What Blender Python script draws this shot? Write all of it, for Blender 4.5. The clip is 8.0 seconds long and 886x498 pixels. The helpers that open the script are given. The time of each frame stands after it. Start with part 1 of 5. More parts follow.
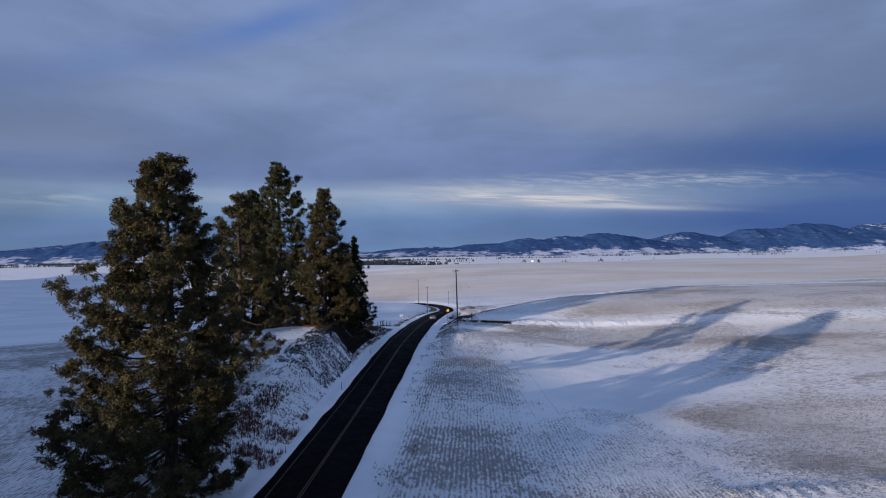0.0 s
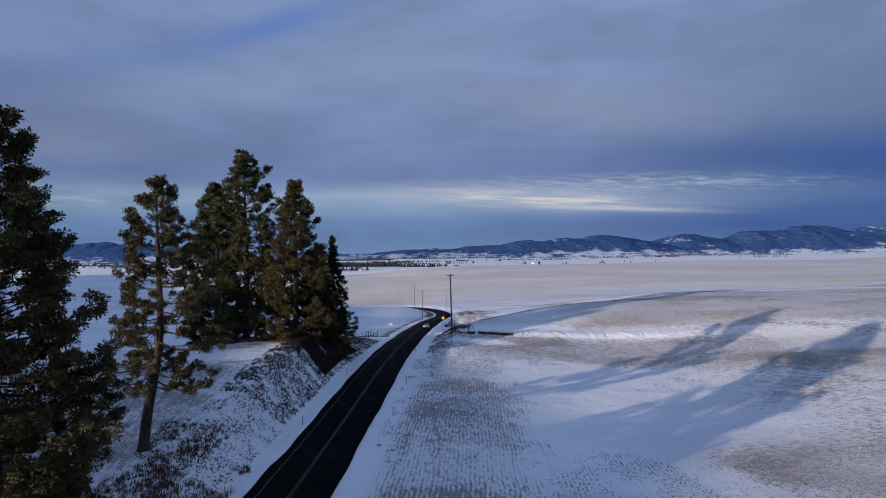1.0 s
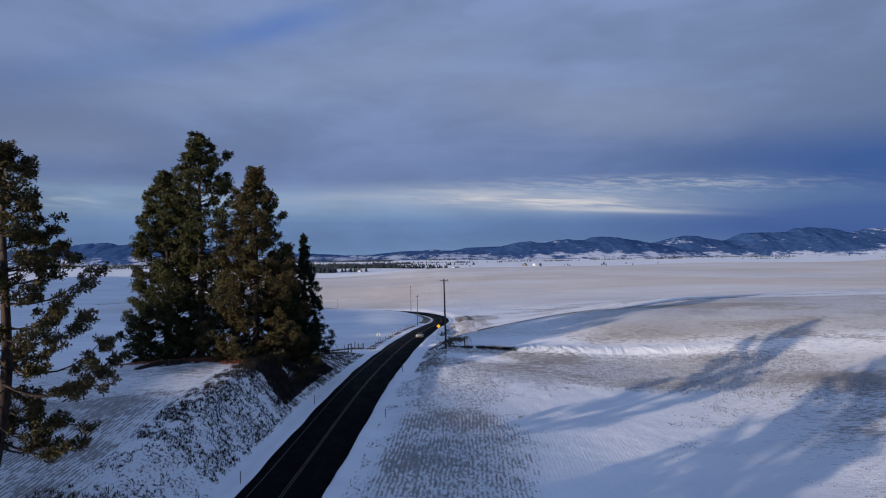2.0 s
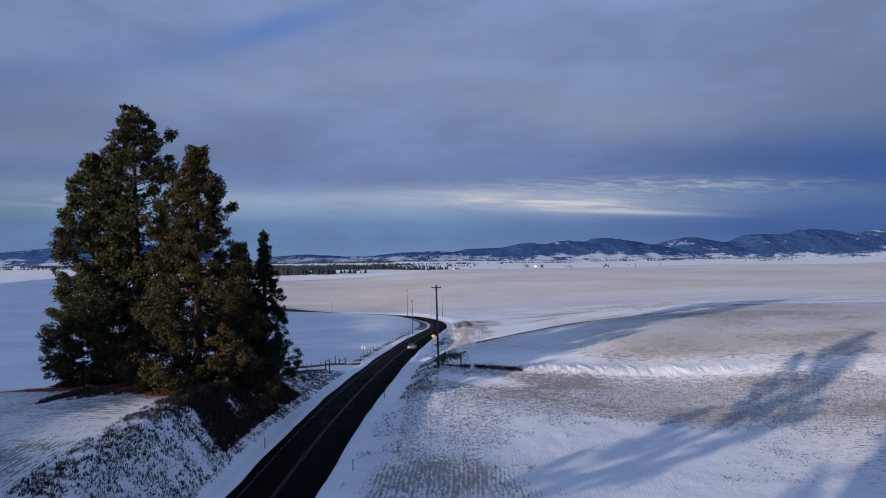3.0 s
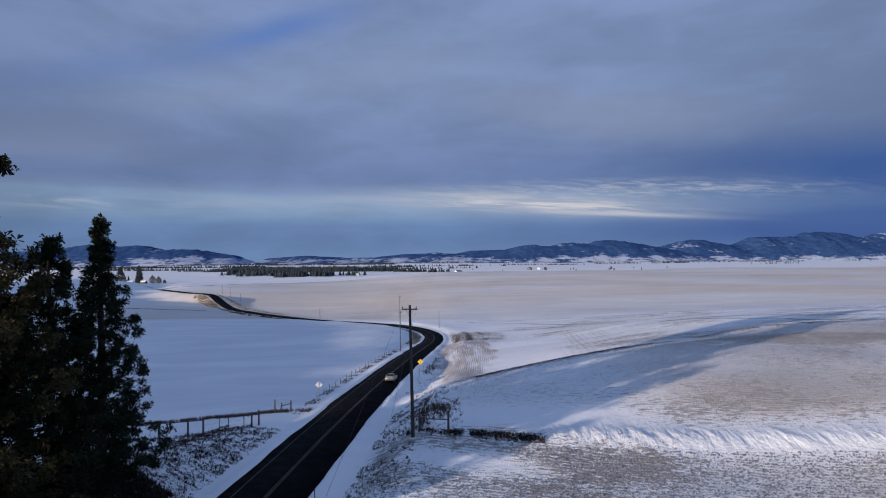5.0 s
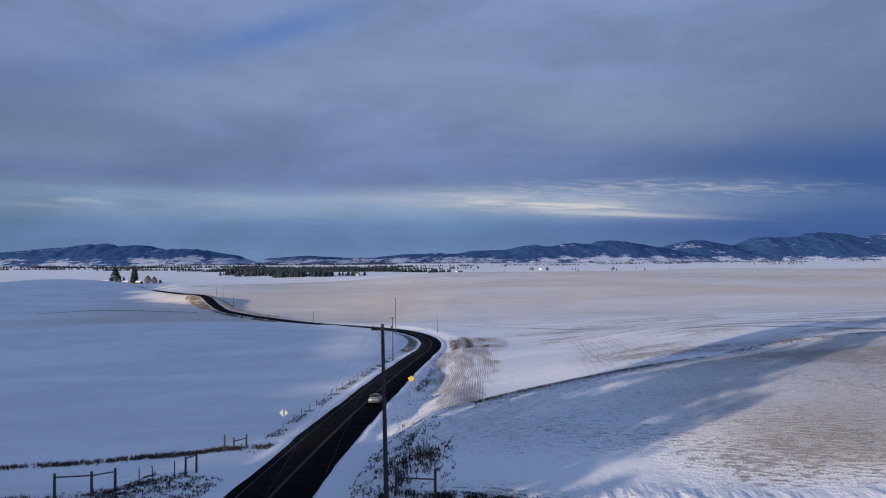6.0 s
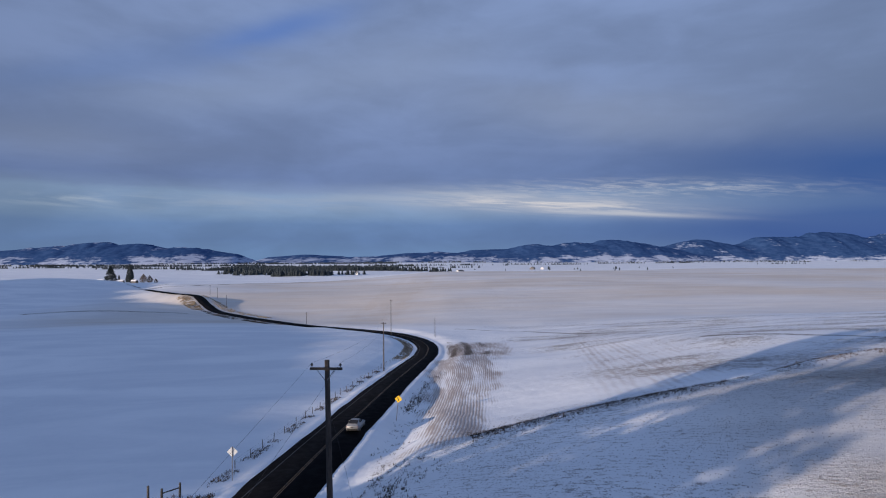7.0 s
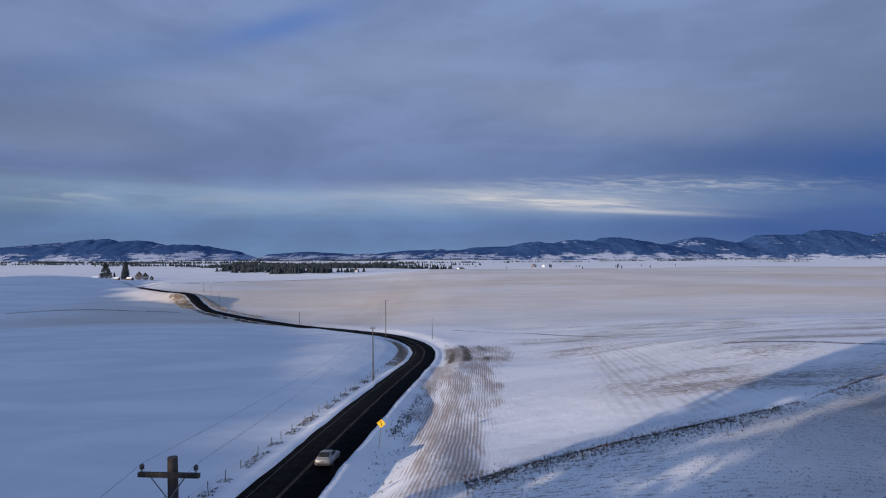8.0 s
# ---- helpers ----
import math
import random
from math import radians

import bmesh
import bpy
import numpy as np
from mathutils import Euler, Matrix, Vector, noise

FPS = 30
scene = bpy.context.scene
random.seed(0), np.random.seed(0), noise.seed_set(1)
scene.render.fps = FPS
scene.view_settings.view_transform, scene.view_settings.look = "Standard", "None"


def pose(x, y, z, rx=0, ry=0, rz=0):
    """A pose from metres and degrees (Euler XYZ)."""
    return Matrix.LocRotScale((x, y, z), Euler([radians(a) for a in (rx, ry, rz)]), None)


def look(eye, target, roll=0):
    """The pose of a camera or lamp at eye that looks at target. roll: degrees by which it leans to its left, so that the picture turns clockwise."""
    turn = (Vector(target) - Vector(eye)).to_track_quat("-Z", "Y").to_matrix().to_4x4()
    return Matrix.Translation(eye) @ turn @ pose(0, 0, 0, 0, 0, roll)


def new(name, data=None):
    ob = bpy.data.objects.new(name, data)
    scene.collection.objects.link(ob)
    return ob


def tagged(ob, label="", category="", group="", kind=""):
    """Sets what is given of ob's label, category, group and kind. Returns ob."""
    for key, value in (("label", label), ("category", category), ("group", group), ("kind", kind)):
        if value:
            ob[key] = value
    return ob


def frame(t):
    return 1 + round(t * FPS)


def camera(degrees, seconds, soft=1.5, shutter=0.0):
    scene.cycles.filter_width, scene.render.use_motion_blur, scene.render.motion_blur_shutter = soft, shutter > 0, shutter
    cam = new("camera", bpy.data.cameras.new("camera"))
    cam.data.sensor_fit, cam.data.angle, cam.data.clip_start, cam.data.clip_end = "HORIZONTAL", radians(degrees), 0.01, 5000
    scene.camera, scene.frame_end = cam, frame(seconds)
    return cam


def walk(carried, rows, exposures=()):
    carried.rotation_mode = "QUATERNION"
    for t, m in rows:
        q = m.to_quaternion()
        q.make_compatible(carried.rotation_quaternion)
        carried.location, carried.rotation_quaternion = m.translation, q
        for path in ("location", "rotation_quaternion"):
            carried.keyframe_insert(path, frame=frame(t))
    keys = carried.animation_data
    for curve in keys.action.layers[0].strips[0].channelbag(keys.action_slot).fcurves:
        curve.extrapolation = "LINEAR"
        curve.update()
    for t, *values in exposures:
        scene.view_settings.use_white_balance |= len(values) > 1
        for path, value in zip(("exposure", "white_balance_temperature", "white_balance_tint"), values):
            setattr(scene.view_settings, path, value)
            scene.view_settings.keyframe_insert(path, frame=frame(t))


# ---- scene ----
# camera: a drone that follows the road at about 20 m over its crest
cam = camera(73.0, 8.0, soft=1.08)
PATH = [
    (0.0, 1.378, 4.297, 19.994, -0.884, 0.016, 0.989),
    (0.5, 2.362, 12.909, 19.978, -0.876, 0.101, 0.940),
    (1.0, 3.302, 21.601, 19.965, -0.858, 0.177, 0.892),
    (1.5, 4.198, 30.342, 19.955, -0.830, 0.246, 0.844),
    (2.0, 5.055, 39.103, 19.947, -0.794, 0.309, 0.796),
    (2.5, 5.875, 47.854, 19.943, -0.751, 0.370, 0.749),
    (3.0, 6.661, 56.566, 19.942, -0.701, 0.427, 0.702),
    (3.5, 7.417, 65.209, 19.943, -0.647, 0.480, 0.655),
    (4.0, 8.146, 73.753, 19.947, -0.589, 0.529, 0.609),
    (4.5, 8.849, 82.169, 19.955, -0.529, 0.570, 0.563),
    (5.0, 9.532, 90.427, 19.965, -0.467, 0.601, 0.517),
    (5.5, 10.196, 98.497, 19.978, -0.406, 0.617, 0.471),
    (6.0, 10.844, 106.349, 19.994, -0.346, 0.614, 0.426),
    (6.5, 11.480, 113.955, 20.013, -0.289, 0.585, 0.381),
    (7.0, 12.107, 121.284, 20.035, -0.235, 0.524, 0.336),
    (7.5, 12.727, 128.307, 20.059, -0.186, 0.422, 0.292),
    (8.0, 13.344, 134.993, 20.087, -0.143, 0.272, 0.248),
]
walk(cam, [(t, pose(x, y, z, 90 + pitch, roll, yaw)) for t, x, y, z, yaw, pitch, roll in PATH], [(0.0, 1.0), (8.0, 1.0)])

# ---- sky and sun ----
SUN_AZ, SUN_EL = 51.0, 9.2        # way of the light, to the right of ahead; height of the sun


class Graph:
    """Small helper that builds shader nodes."""

    def __init__(self, tree):
        self.t = tree
        tree.nodes.clear()

    def put(self, sock, v):
        if isinstance(v, bpy.types.NodeSocket):
            self.t.links.new(v, sock)
        elif v is not None:
            sock.default_value = v

    def math(self, op, a, b=0.0, c=None, clamp=False):
        n = self.t.nodes.new("ShaderNodeMath")
        n.operation, n.use_clamp = op, clamp
        self.put(n.inputs[0], a)
        self.put(n.inputs[1], b)
        if c is not None:
            self.put(n.inputs[2], c)
        return n.outputs[0]

    def mix(self, fac, a, b):
        n = self.t.nodes.new("ShaderNodeMix")
        n.data_type = "RGBA"
        self.put(n.inputs[0], fac)
        self.put(n.inputs[6], a if not isinstance(a, tuple) else (*a[:3], 1))
        self.put(n.inputs[7], b if not isinstance(b, tuple) else (*b[:3], 1))
        return n.outputs[2]

    def noise(self, vec, scale, detail=3.0, rough=0.55, distort=0.0):
        n = self.t.nodes.new("ShaderNodeTexNoise")
        self.put(n.inputs["Vector"], vec)
        n.inputs["Scale"].default_value, n.inputs["Detail"].default_value = scale, detail
        n.inputs["Roughness"].default_value, n.inputs["Distortion"].default_value = rough, distort
        return n.outputs[0]

    def scaled(self, vec, s, rot=0.0):
        n = self.t.nodes.new("ShaderNodeMapping")
        self.put(n.inputs["Vector"], vec)
        n.inputs["Scale"].default_value, n.inputs["Rotation"].default_value = s, (0, 0, rot)
        return n.outputs[0]

    def step(self, v, lo, hi, a=0.0, b=1.0):
        n = self.t.nodes.new("ShaderNodeMapRange")
        n.interpolation_type = "SMOOTHSTEP"
        for i, q in enumerate((v, lo, hi, a, b)):
            self.put(n.inputs[i], q)
        return n.outputs[0]

    def coord(self, which="Object"):
        return self.t.nodes.new("ShaderNodeTexCoord").outputs[which]

    def attr(self, name):
        n = self.t.nodes.new("ShaderNodeAttribute")
        n.attribute_name = name
        return n.outputs["Fac"]

    def island(self):
        return self.t.nodes.new("ShaderNodeNewGeometry").outputs["Random Per Island"]

    def bump(self, h, strength=0.5, dist=0.1):
        n = self.t.nodes.new("ShaderNodeBump")
        n.inputs["Strength"].default_value, n.inputs["Distance"].default_value = strength, dist
        self.put(n.inputs["Height"], h)
        return n.outputs[0]

    def out(self, colour, rough=0.8, metal=0.0, normal=None, emit=None, glow=0.0, spec=None):
        b = self.t.nodes.new("ShaderNodeBsdfPrincipled")
        o = self.t.nodes.new("ShaderNodeOutputMaterial")
        self.put(b.inputs["Base Color"], colour if not isinstance(colour, tuple) else (*colour[:3], 1))
        self.put(b.inputs["Roughness"], rough)
        self.put(b.inputs["Metallic"], metal)
        if spec is not None:
            self.put(b.inputs["Specular IOR Level"], spec)
        if normal is not None:
            self.put(b.inputs["Normal"], normal)
        if emit is not None:
            self.put(b.inputs["Emission Color"], emit if not isinstance(emit, tuple) else (*emit[:3], 1))
            b.inputs["Emission Strength"].default_value = glow
        self.t.links.new(b.outputs[0], o.inputs[0])


def graph(name):
    m = bpy.data.materials.new(name)
    m.use_nodes = True
    return m, Graph(m.node_tree)


def build_world():
    w = bpy.data.worlds.new("winter_sky")
    scene.world = w
    w.use_nodes = True
    g = Graph(w.node_tree)
    t = w.node_tree
    d = g.coord("Generated")
    sep = t.nodes.new("ShaderNodeSeparateXYZ")
    t.links.new(d, sep.inputs[0])
    x, y, z = sep.outputs
    zc = g.math("MAXIMUM", z, 0.0)
    ahead = g.step(y, 0.02, 0.25)
    yy = g.math("MAXIMUM", y, 0.12)
    u, v = g.math("DIVIDE", x, yy), g.math("DIVIDE", zc, yy)

    def add(*q):
        r = q[0]
        for k in q[1:]:
            r = g.math("ADD", r, k)
        return r

    def swing(n, amount):
        return g.math("MULTIPLY", g.math("SUBTRACT", n, 0.5), amount)

    # cloud noises, drawn out along the horizon
    mass = g.noise(g.scaled(d, (1.6, 1.0, 5.2)), 1.9, 4, 0.5, 0.5)
    puff = g.noise(g.scaled(d, (3.0, 2.0, 8.5)), 2.3, 6, 0.58, 0.4)
    streak = g.noise(g.scaled(d, (7, 7, 66)), 1.0, 7, 0.62, 0.7)
    comb = t.nodes.new("ShaderNodeCombineXYZ")
    g.put(comb.inputs[0], u)
    g.put(comb.inputs[1], g.math("ADD", v, g.math("MULTIPLY", u, 0.055)))
    sheet = comb.outputs[0]
    fibre = g.noise(g.scaled(sheet, (9, 150, 1)), 1.0, 6, 0.62, 0.8)
    ripple = g.noise(g.scaled(sheet, (20, 190, 1), 0.10), 1.0, 4, 0.6, 0.6)
    veil = g.noise(g.scaled(sheet, (5, 46, 1)), 1.0, 5, 0.6, 0.5)

    # heights of the sky from the horizon up, the deck's lower edge uneven
    h = add(zc, swing(mass, 0.020), swing(streak, 0.009))
    ramp = t.nodes.new("ShaderNodeValToRGB")
    g.put(ramp.inputs[0], g.math("MULTIPLY", h, 2.0))
    stops = [(0.000, (0.066, 0.118, 0.218)), (0.050, (0.056, 0.104, 0.211)), (0.098, (0.060, 0.109, 0.216)),
             (0.130, (0.086, 0.137, 0.232)), (0.196, (0.098, 0.146, 0.238)), (0.212, (0.078, 0.114, 0.206)),
             (0.245, (0.062, 0.092, 0.188)), (0.330, (0.073, 0.103, 0.196)), (0.480, (0.088, 0.121, 0.216)), (0.800, (0.096, 0.132, 0.230)), (1.000, (0.098, 0.144, 0.262))]
    ramp.color_ramp.elements[0].position, ramp.color_ramp.elements[1].position = stops[0][0], stops[-1][0]
    ramp.color_ramp.elements[0].color, ramp.color_ramp.elements[1].color = (*stops[0][1], 1), (*stops[-1][1], 1)
    for p, c in stops[1:-1]:
        ramp.color_ramp.elements.new(p).color = (*c, 1)
    cloud = ramp.outputs[0]
    # lighter and darker parts of the deck
    lum = g.step(add(g.math("MULTIPLY", mass, 0.62), g.math("MULTIPLY", puff, 0.38)), 0.34, 0.66, 0.87, 1.15)
    # sky colour dims to both sides, standing in for lens vignetting
    lum = g.math("MULTIPLY", lum, g.step(g.math("ABSOLUTE", x), 0.30, 0.75, 1.03, 0.84))
    mul = t.nodes.new("ShaderNodeVectorMath")
    mul.operation = "SCALE"
    g.put(mul.inputs[0], cloud)
    g.put(mul.inputs["Scale"], lum)
    cloud = mul.outputs[0]

    def bank(cu, cv, wu, wv, slope=0.0, uneven=0.0):
        """A soft bank of cloud round one bearing (x over y) and slope (z over y), tilted."""
        a = g.math("DIVIDE", g.math("SUBTRACT", u, cu), wu)
        mid = g.math("MULTIPLY", g.math("SUBTRACT", u, cu), slope)
        b = g.math("DIVIDE", g.math("SUBTRACT", add(v, swing(mass, uneven)), g.math("ADD", mid, cv)), wv)
        r = g.math("ADD", g.math("MULTIPLY", a, a), g.math("MULTIPLY", b, b))
        return g.math("MULTIPLY", g.math("POWER", 2.718, g.math("MULTIPLY", r, -1.0)), ahead)

    def lay(base, mask, colour):
        return g.mix(g.math("MINIMUM", mask, 1.0), base, colour)

    # dark blue wedge that opens to the right, and the clear blue under it
    cloud = lay(cloud, g.math("MULTIPLY", bank(0.92, 0.128, 0.52, 0.060, -0.03, 0.04), 1.25), (0.007, 0.034, 0.142))
    cloud = lay(cloud, g.math("MULTIPLY", bank(0.90, 0.044, 0.62, 0.044, 0.0, 0.02), 1.45), (0.009, 0.042, 0.158))
    # a gap of blue high in the deck
    cloud = lay(cloud, g.math("MULTIPLY", bank(-0.275, 0.375, 0.13, 0.026, 0.27, 0.06), 0.80), (0.050, 0.098, 0.255))
    cloud = lay(cloud, g.math("MULTIPLY", bank(-0.58, 0.320, 0.22, 0.034, 0.16, 0.08), 0.40), (0.058, 0.100, 0.225))
    # pale folds of the deck
    cloud = lay(cloud, g.math("MULTIPLY", bank(-0.36, 0.275, 0.20, 0.040, 0.10, 0.10), 0.34), (0.124, 0.156, 0.228))
    cloud = lay(cloud, g.math("MULTIPLY", bank(-0.06, 0.325, 0.16, 0.045, 0.15, 0.10), 0.34), (0.124, 0.156, 0.232))
    cloud = lay(cloud, g.math("MULTIPLY", bank(0.28, 0.235, 0.26, 0.050, -0.12, 0.10), 0.42), (0.128, 0.150, 0.212))
    cloud = lay(cloud, g.math("MULTIPLY", bank(-0.66, 0.195, 0.20, 0.030, -0.10, 0.06), 0.30), (0.118, 0.142, 0.205))
    # pale wisps low on the left
    cloud = lay(cloud, g.math("MULTIPLY", bank(-0.585, 0.096, 0.15, 0.012), g.step(veil, 0.40, 0.68, 0.0, 0.75)), (0.200, 0.238, 0.292))
    cloud = lay(cloud, g.math("MULTIPLY", bank(-0.20, 0.088, 0.30, 0.014), g.step(veil, 0.40, 0.70, 0.1, 0.60)), (0.165, 0.196, 0.258))
    # the lit streak of high cloud, with ripples over it
    core = bank(0.18, 0.084, 0.18, 0.0120, -0.052, 0.010)
    cloud = lay(cloud, g.math("MULTIPLY", bank(0.14, 0.088, 0.30, 0.020, -0.04, 0.015), 0.50), (0.160, 0.186, 0.255))
    cloud = lay(cloud, g.math("MULTIPLY", core, g.step(fibre, 0.36, 0.66, 0.22, 1.0)), (0.345, 0.328, 0.340))
    cloud = lay(cloud, g.math("MULTIPLY", bank(0.34, 0.109, 0.25, 0.013, 0.004), g.step(ripple, 0.40, 0.70, 0.04, 0.78)), (0.230, 0.240, 0.290))
    cloud = lay(cloud, g.math("MULTIPLY", bank(0.30, 0.0675, 0.14, 0.0035, -0.045), 0.55), (0.300, 0.300, 0.325))
    sky = t.nodes.new("ShaderNodeTexSky")
    sky.sky_type, sky.sun_disc = "NISHITA", False
    sky.sun_elevation, sky.sun_rotation = radians(SUN_EL), radians(SUN_AZ + 180)
    part = t.nodes.new("ShaderNodeVectorMath")
    part.operation = "SCALE"
    g.put(part.inputs[0], sky.outputs[0])
    part.inputs["Scale"].default_value = 0.06
    bg = t.nodes.new("ShaderNodeBackground")
    g.put(bg.inputs[0], g.mix(0.93, part.outputs[0], cloud))
    bg.inputs[1].default_value = 1.0
    o = t.nodes.new("ShaderNodeOutputWorld")
    t.links.new(bg.outputs[0], o.inputs[0])


build_world()
sun_data = bpy.data.lights.new("sun", "SUN")
sun_data.energy, sun_data.angle, sun_data.color = 2.75, radians(0.6), (1.0, 0.83, 0.682)
sun = new("sun", sun_data)
a, e = radians(SUN_AZ), radians(SUN_EL)
sun.matrix_world = look((0, 0, 80), (math.sin(a) * math.cos(e), math.cos(a) * math.cos(e), 80 - math.sin(e)))

# ---- materials ----


def mat_ground():
    m, g = graph("snowy_field")
    p = g.coord()
    stub, tan, bare, weed = g.attr("stub"), g.attr("tan"), g.attr("bare"), g.attr("weed")
    # drilled rows: along the road on one side, across it further out
    sep = m.node_tree.nodes.new("ShaderNodeSeparateXYZ")
    g.put(sep.inputs[0], p)
    warp = g.math("MULTIPLY", g.noise(p, 0.25, 2, 0.5), 0.5)

    def drill(a, b, gap, deep, breaks):
        u = g.math("ADD", g.math("ADD", g.math("MULTIPLY", sep.outputs[0], a), g.math("MULTIPLY", sep.outputs[1], b)), warp)
        wave = g.math("MULTIPLY", g.math("SINE", g.math("MULTIPLY", u, 6.2832 / gap)), deep)
        return g.math("ADD", wave, breaks)

    along, across = g.scaled(p, (2.6, 0.9, 1), 0.06), g.scaled(p, (0.8, 2.4, 1), 0.12)
    rows = g.mix(g.attr("turn"), drill(1.0, -0.062, 0.43, 0.075, g.noise(along, 1.0, 4, 0.65)), drill(0.22, 0.97, 0.55, 0.035, g.noise(across, 1.0, 4, 0.65)))
    grain = g.noise(p, 12.0, 4, 0.7)
    patch = g.noise(p, 0.16, 4, 0.6)
    clumps = g.noise(p, 5.6, 3, 0.6)
    dots = g.math("ADD", g.math("ADD", g.math("MULTIPLY", rows, 0.52), g.math("MULTIPLY", clumps, 0.30)), g.math("MULTIPLY", grain, 0.18))
    cover = g.math("ADD", stub, g.math("MULTIPLY", g.math("SUBTRACT", patch, 0.5), g.math("MULTIPLY", stub, 1.3)))
    bare_patch = g.step(g.noise(g.scaled(p, (0.55, 1.0, 1), 0.2), 0.085, 5, 0.62, 0.6), 0.38, 0.62, 0.42, 1.25)
    cover = g.math("MULTIPLY", cover, bare_patch)
    fac = g.step(g.math("ADD", dots, g.math("MULTIPLY", cover, 0.140)), 0.560, 0.640)
    fac = g.math("MULTIPLY", fac, g.math("MINIMUM", g.math("MULTIPLY", stub, 3.0), 1.0))
    wind = g.noise(g.scaled(p, (0.35, 1.0, 1), 0.5), 0.045, 5, 0.6, 0.8)
    snow = g.mix(g.step(wind, 0.36, 0.64), (0.66, 0.685, 0.735), (0.81, 0.82, 0.845))
    snow = g.mix(g.math("MULTIPLY", g.noise(p, 0.9, 4, 0.6), 0.4), snow, (0.84, 0.85, 0.87))
    straw = g.mix(g.noise(p, 3.0, 3, 0.6), (0.075, 0.062, 0.058), (0.23, 0.185, 0.155))
    soil = g.mix(g.noise(p, 1.5, 4, 0.6), (0.045, 0.035, 0.028), (0.12, 0.09, 0.065))
    col = g.mix(g.math("MULTIPLY", fac, 0.74), snow, straw)
    # the large field ahead: straw showing evenly, in wind-drawn streaks
    drawn = g.noise(g.scaled(p, (0.22, 1.0, 1), -0.12), 0.035, 6, 0.62, 0.5)
    farf = g.math("MULTIPLY", g.attr("far"), g.step(drawn, 0.28, 0.72, 0.68, 1.10), clamp=True)
    beige = g.mix(g.noise(p, 0.02, 4, 0.6), (0.47, 0.385, 0.30), (0.66, 0.555, 0.45))
    beige = g.mix(g.attr("rise"), beige, g.mix(g.noise(p, 0.5, 5, 0.7), (0.26, 0.235, 0.215), (0.46, 0.415, 0.375)))
    col = g.mix(g.math("MULTIPLY", farf, 0.80), col, beige)
    lane = g.math("SUBTRACT", sep.outputs[0], g.math("MULTIPLY", sep.outputs[1], 0.075))
    lane = g.math("ADD", g.math("ADD", lane, g.math("MULTIPLY", g.noise(p, 0.07, 2, 0.5), 1.1)), g.math("MULTIPLY", g.noise(p, 0.22, 2, 0.5), 0.18))
    furrow = g.math("ADD", g.math("MULTIPLY", g.math("SINE", g.math("MULTIPLY", lane, 13.6)), 0.14), g.math("MULTIPLY", g.noise(g.scaled(p, (0.75, 0.07, 1), 0.075), 1.0, 5, 0.62), 0.95))
    furrow = g.math("ADD", furrow, g.math("MULTIPLY", g.math("SUBTRACT", g.noise(g.scaled(p, (2.4, 0.10, 1), 0.075), 1.0, 3, 0.6), 0.5), 0.40))
    slant = g.math("ADD", g.math("SUBTRACT", sep.outputs[0], g.math("MULTIPLY", sep.outputs[1], 0.168)), g.math("MULTIPLY", g.noise(p, 0.06, 2, 0.5), 1.2))
    slant = g.math("ADD", g.math("MULTIPLY", g.math("SINE", g.math("MULTIPLY", slant, 4.3)), 0.09), g.math("MULTIPLY", g.noise(g.scaled(p, (0.7, 0.08, 1), 0.168), 1.0, 4, 0.65), 0.9))
    furrow = g.mix(g.attr("slant"), furrow, slant)
    tanf = g.step(g.math("ADD", g.math("ADD", furrow, g.math("MULTIPLY", grain, 0.25)), g.math("MULTIPLY", tan, 0.42)), 0.48, 0.98)
    col = g.mix(g.math("MULTIPLY", tanf, g.math("MINIMUM", g.math("MULTIPLY", tan, 2.5), 0.78)), col, g.mix(grain, (0.19, 0.135, 0.105), (0.37, 0.285, 0.235)))
    baref = g.step(g.math("ADD", g.noise(p, 2.2, 5, 0.7), g.math("MULTIPLY", bare, 0.45)), 0.62, 0.78)
    col = g.mix(g.math("MULTIPLY", baref, g.math("MINIMUM", g.math("MULTIPLY", bare, 3.0), 1.0)), col, soil)
    weedf = g.step(g.math("ADD", g.noise(p, 3.4, 4, 0.7), g.math("MULTIPLY", weed, 0.22)), 0.63, 0.72)
    col = g.mix(g.math("MULTIPLY", weedf, g.math("MINIMUM", g.math("MULTIPLY", weed, 3.0), 0.9)), col, soil)
    h = g.math("ADD", g.math("MULTIPLY", dots, g.math("MINIMUM", g.math("ADD", stub, 0.10), 1.0)), g.math("MULTIPLY", g.noise(p, 0.32, 3, 0.5), 0.34))
    h = g.math("ADD", h, g.math("MULTIPLY", furrow, g.math("MULTIPLY", tan, 0.20)))
    h = g.math("ADD", h, g.math("MULTIPLY", g.attr("rib"), g.noise(g.scaled(p, (1.1, 0.25, 1), -0.7), 1.0, 3, 0.5)))
    g.out(col, 0.75, normal=g.bump(h, 1.0, 0.45), spec=0.2)
    return m


def mat_asphalt():
    m, g = graph("asphalt")
    p = g.coord()
    c = g.mix(g.noise(p, 0.35, 5, 0.6), (0.0022, 0.0022, 0.003), (0.0055, 0.0055, 0.007))
    c = g.mix(g.step(g.noise(p, 40.0, 2, 0.6), 0.5, 0.8), c, (0.012, 0.012, 0.0135))
    c = g.mix(g.step(g.noise(g.scaled(p, (0.8, 0.05, 1), 0.0), 1.0, 3, 0.6), 0.55, 0.8, 0.0, 0.5), c, (0.012, 0.012, 0.0135))
    g.out(c, g.step(g.noise(p, 0.8, 3, 0.6), 0.3, 0.7, 0.75, 0.95), normal=g.bump(g.noise(p, 30, 3, 0.6), 0.3, 0.02), spec=0.03)
    return m


